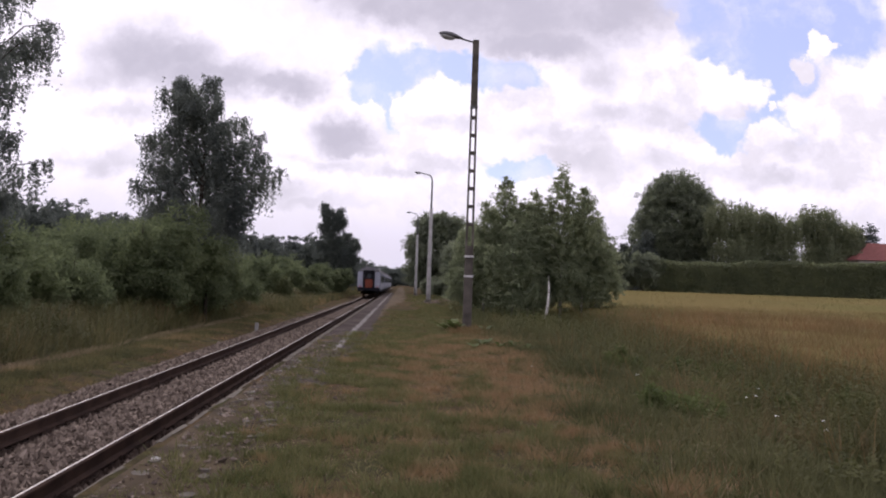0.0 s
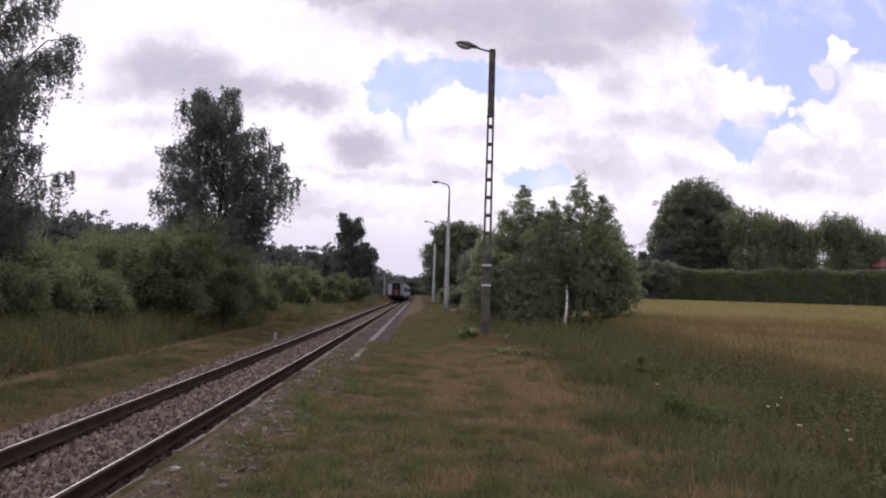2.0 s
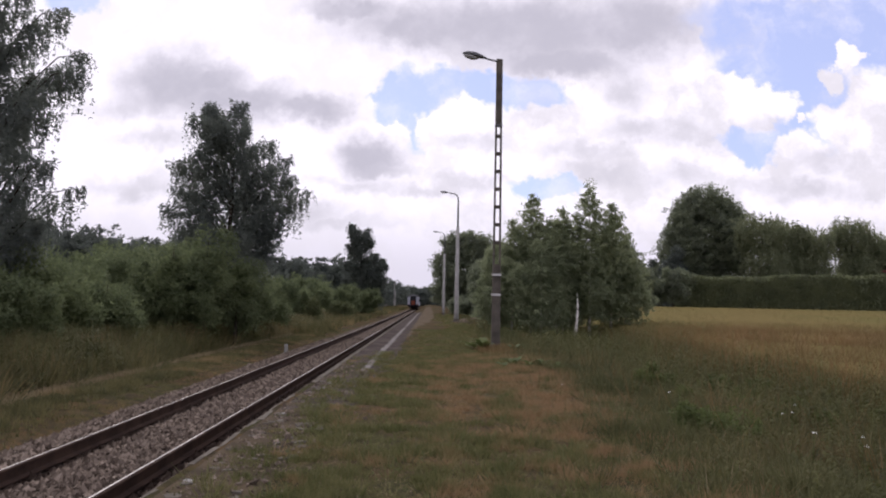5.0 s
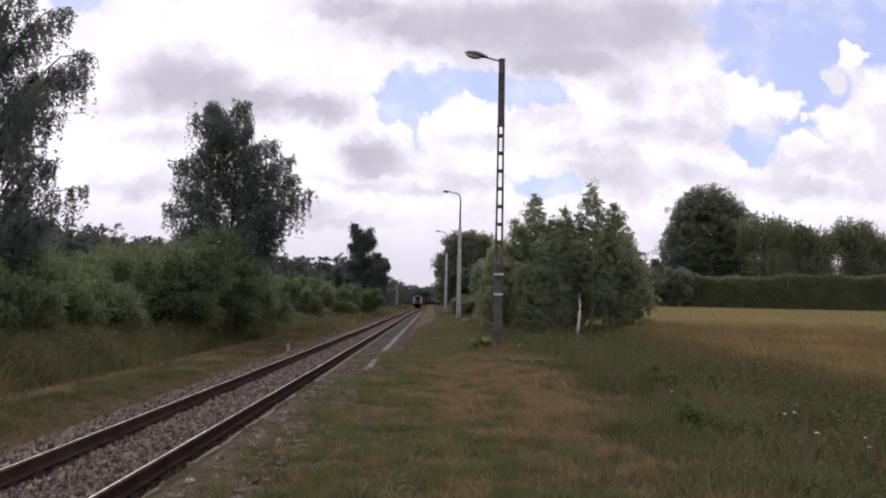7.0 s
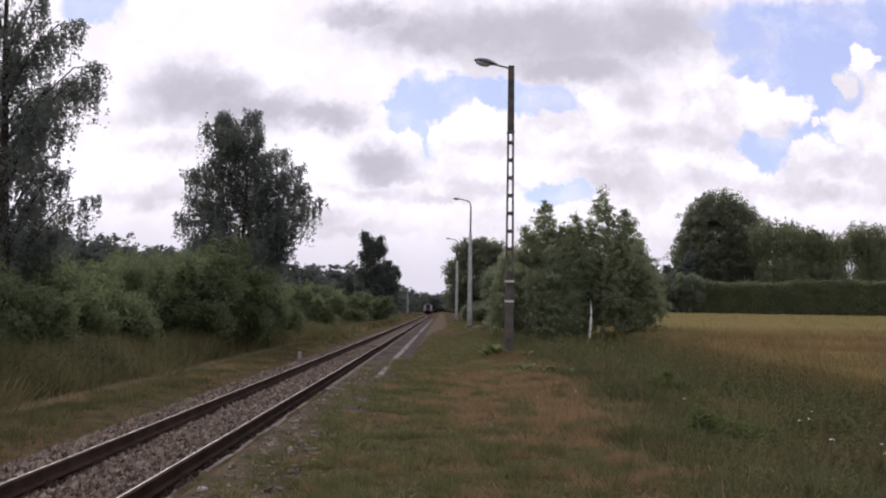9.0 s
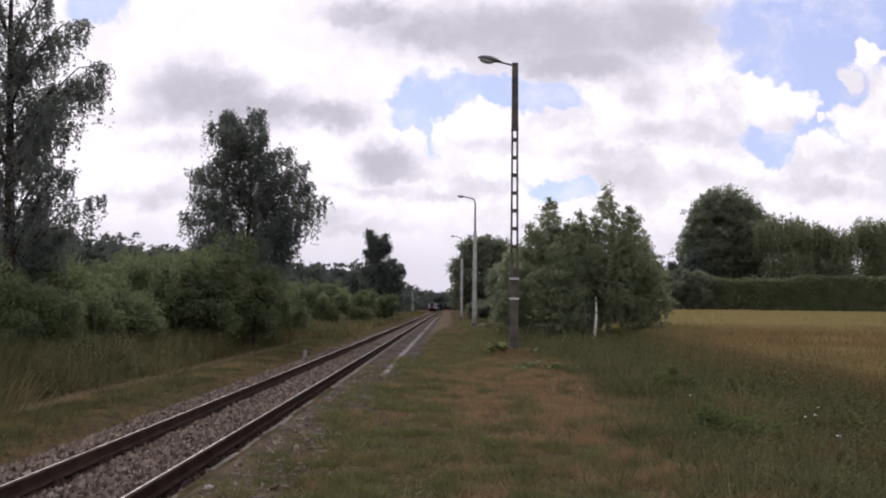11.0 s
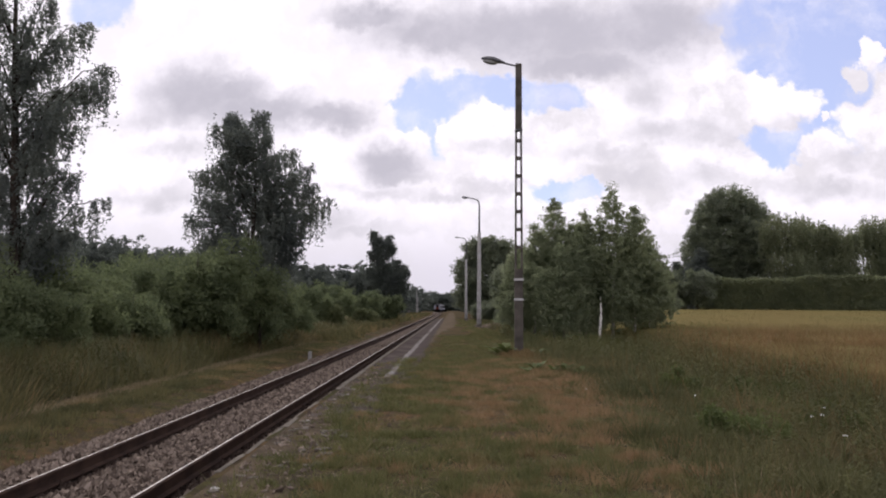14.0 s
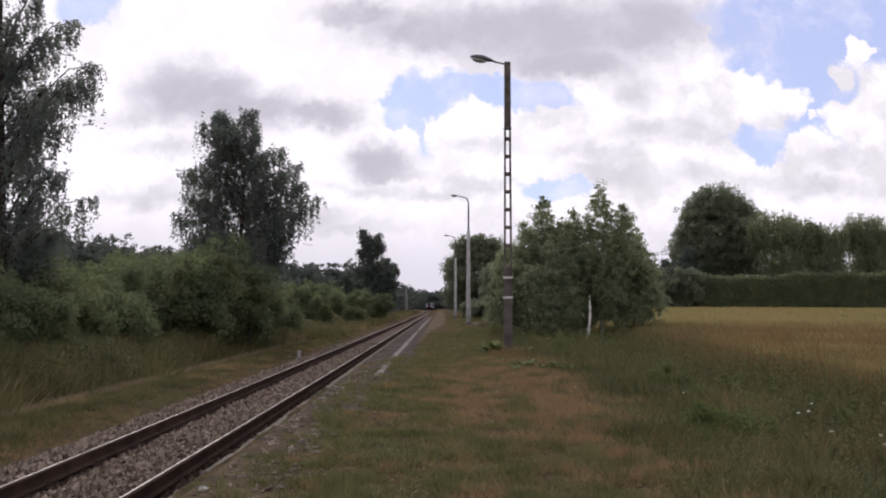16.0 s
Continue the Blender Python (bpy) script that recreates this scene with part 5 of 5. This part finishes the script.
stuff("bank_herbs", np.concatenate([
    herbs(patchy(band(-15.0, -9.5, 11, 46, 1.2, 0.4), 0.6, 0.02, 8.0), 9500, 34, 1.15, 0.090),
    herbs(patchy(band(-9.9, -6.4, 9, 50, 1.2, 0.4), 0.9, 0.16), 1500, 16, 0.26, 0.045),
    herbs(patchy(band(-14.5, -9.2, 46, 100, 1.2, 0.6), 0.3, 0.0), 1500, 22, 1.2, 0.14)]), 4, M_HERB, "dark green nettles and weeds on the bank", "weeds")
stuff("dock_stalks", np.concatenate([
    tufts(patchy(band(10.2, 22, 13, 40, 1.1, 1.2), 0.25, -0.3), 9000, 14, 1.0, 0.014, 0.25),
    tufts(band(1.9, 3.2, 25.5, 29.5, 1.0, 0.2), 160, 12, 0.26, 0.012, 0.08),
    tufts(patchy(band(3.8, 9.5, 8, 30, 1.1, 0.5), 0.9, 0.1), 500, 4, 0.85, 0.007, 0.03)]), 3, M_DOCK, "rusty brown ripe weed stalks along the field's edge", "weeds")


def crop(x, y):
    return np.array([ground_z(a, b) for a, b in zip(x, y)]) + 0.35


stuff("grain_stalks", np.concatenate([
    blades(band(9.8, 34, 6, 50, 1.2), 120000, 0.48, 0.012, 0.2, crop),
    blades(band(14, 110, 40, 112, 1.0), 60000, 0.48, 0.03, 0.2, crop)]), 3, M_GRAIN, "ripening golden grain stalks of the field", "grain")


M_FLOWER = plain("white petals", (0.78, 0.77, 0.72), 0.7, 0, 0.1, 20)


def make_weed(x, y, count, long, seed, label="broad-leaved green weed at the post's foot"):
    """A rosette of broad arching leaves."""
    q = random.Random(seed)
    w = thing("weed_plant", pose(x, y, ground_z(x, y)), label, "plant", "broad-leaved weeds")
    for _ in range(count):
        a, l, lift = q.uniform(0, 6.28), long * q.uniform(0.6, 1.1), q.uniform(0.6, 1.5)
        d, sd = Vector((math.cos(a), math.sin(a), 0)), Vector((-math.sin(a), math.cos(a), 0))
        verts = []
        for i in range(6):
            s = i / 5
            c = d * (l * s) + Vector((0, 0, 0.02 + l * lift * (s - 0.62 * s * s)))
            half = l * 0.24 * math.sin(math.pi * min(1, 0.12 + 0.86 * s)) * (0.4 if s < 0.25 else 1)
            verts += [c - sd * half + Vector((0, 0, half * 0.25)), c, c + sd * half + Vector((0, 0, half * 0.25))]
        faces = [(3 * i + j, 3 * i + j + 1, 3 * i + j + 4, 3 * i + j + 3) for i in range(5) for j in range(2)]
        part("leaf", mesh_of("leaf", verts, faces, M_WEED, flat=False), M_WEED, w)


for i, (x, y, c, l) in enumerate(((2.0, 28.0, 12, 0.62), (1.7, 28.6, 12, 0.6), (3.1, 28.0, 9, 0.4), (2.3, 21.2, 10, 0.34), (2.7, 20.6, 10, 0.36), (3.1, 21.0, 10, 0.32), (2.5, 22.0, 9, 0.32), (3.4, 20.2, 9, 0.34), (2.0, 20.4, 8, 0.28))):
    make_weed(x, y, c, l, i)
make_bush(3.75, 10.6, 0.55, 0.30, 91, M_WEED, "low dense green weed mound in the grass", 0.030, "weed mounds")
make_bush(4.3, 10.9, 0.45, 0.26, 92, M_WEED, "low dense green weed mound in the grass", 0.030, "weed mounds")


def make_flower(x, y, high, seed):
    q = random.Random(seed)
    f = thing("wild_flower", pose(x, y, ground_z(x, y)), "white flat-headed wild flower in the verge grass", "flower", "white flowers in the verge")
    bm = bmesh.new()
    tube(bm, [(0, 0, 0), (0.01, 0, high * 0.6), (0.02, 0.01, high)], [0.006, 0.005, 0.004], 5)
    part("stem", bm, M_WEED, f)
    bm = bmesh.new()
    for _ in range(6):
        c = Vector((0.02 + q.gauss(0, 0.012), 0.01 + q.gauss(0, 0.012), high + q.uniform(-0.004, 0.012)))
        bmesh.ops.create_icosphere(bm, subdivisions=1, radius=0.009, matrix=Matrix.Translation(c) @ Matrix.Diagonal((1, 1, 0.5, 1)))
    part("flower_head", bm, M_FLOWER, f, "white flower head")


for i, (x, y, h) in enumerate(((5.2, 11.0, 0.55), (5.05, 11.0, 0.5), (4.5, 9.0, 0.45), (5.3, 9.4, 0.5), (2.4, 14.0, 0.25), (3.9, 12.5, 0.4), (6.0, 12.6, 0.6), (4.9, 8.6, 0.45))):
    make_flower(x, y, h, i)
q = random.Random(57)
for i in range(16):
    make_bush(q.uniform(4.6, 8.6), q.uniform(11, 21), q.uniform(0.25, 0.45), q.uniform(0.5, 0.85), 160 + i, M_WEED, "dark green leafy nettle clump in the verge", 0.034, "nettle clumps")


# ------------------------------------------------------------------ what moves
def motions():
    for i, c in enumerate(coaches):
        rows = []
        for t in range(17):
            y = 96.0 + 19.5 * t + i * (COACH + 0.9)
            x, x2 = track_x(y + 2), track_x(y + COACH - 2)
            rows.append((t, pose(x, y, RAIL_TOP, 0, 0, math.degrees(math.atan2(x - x2, COACH - 4)))))
        walk(c, rows)


motions()
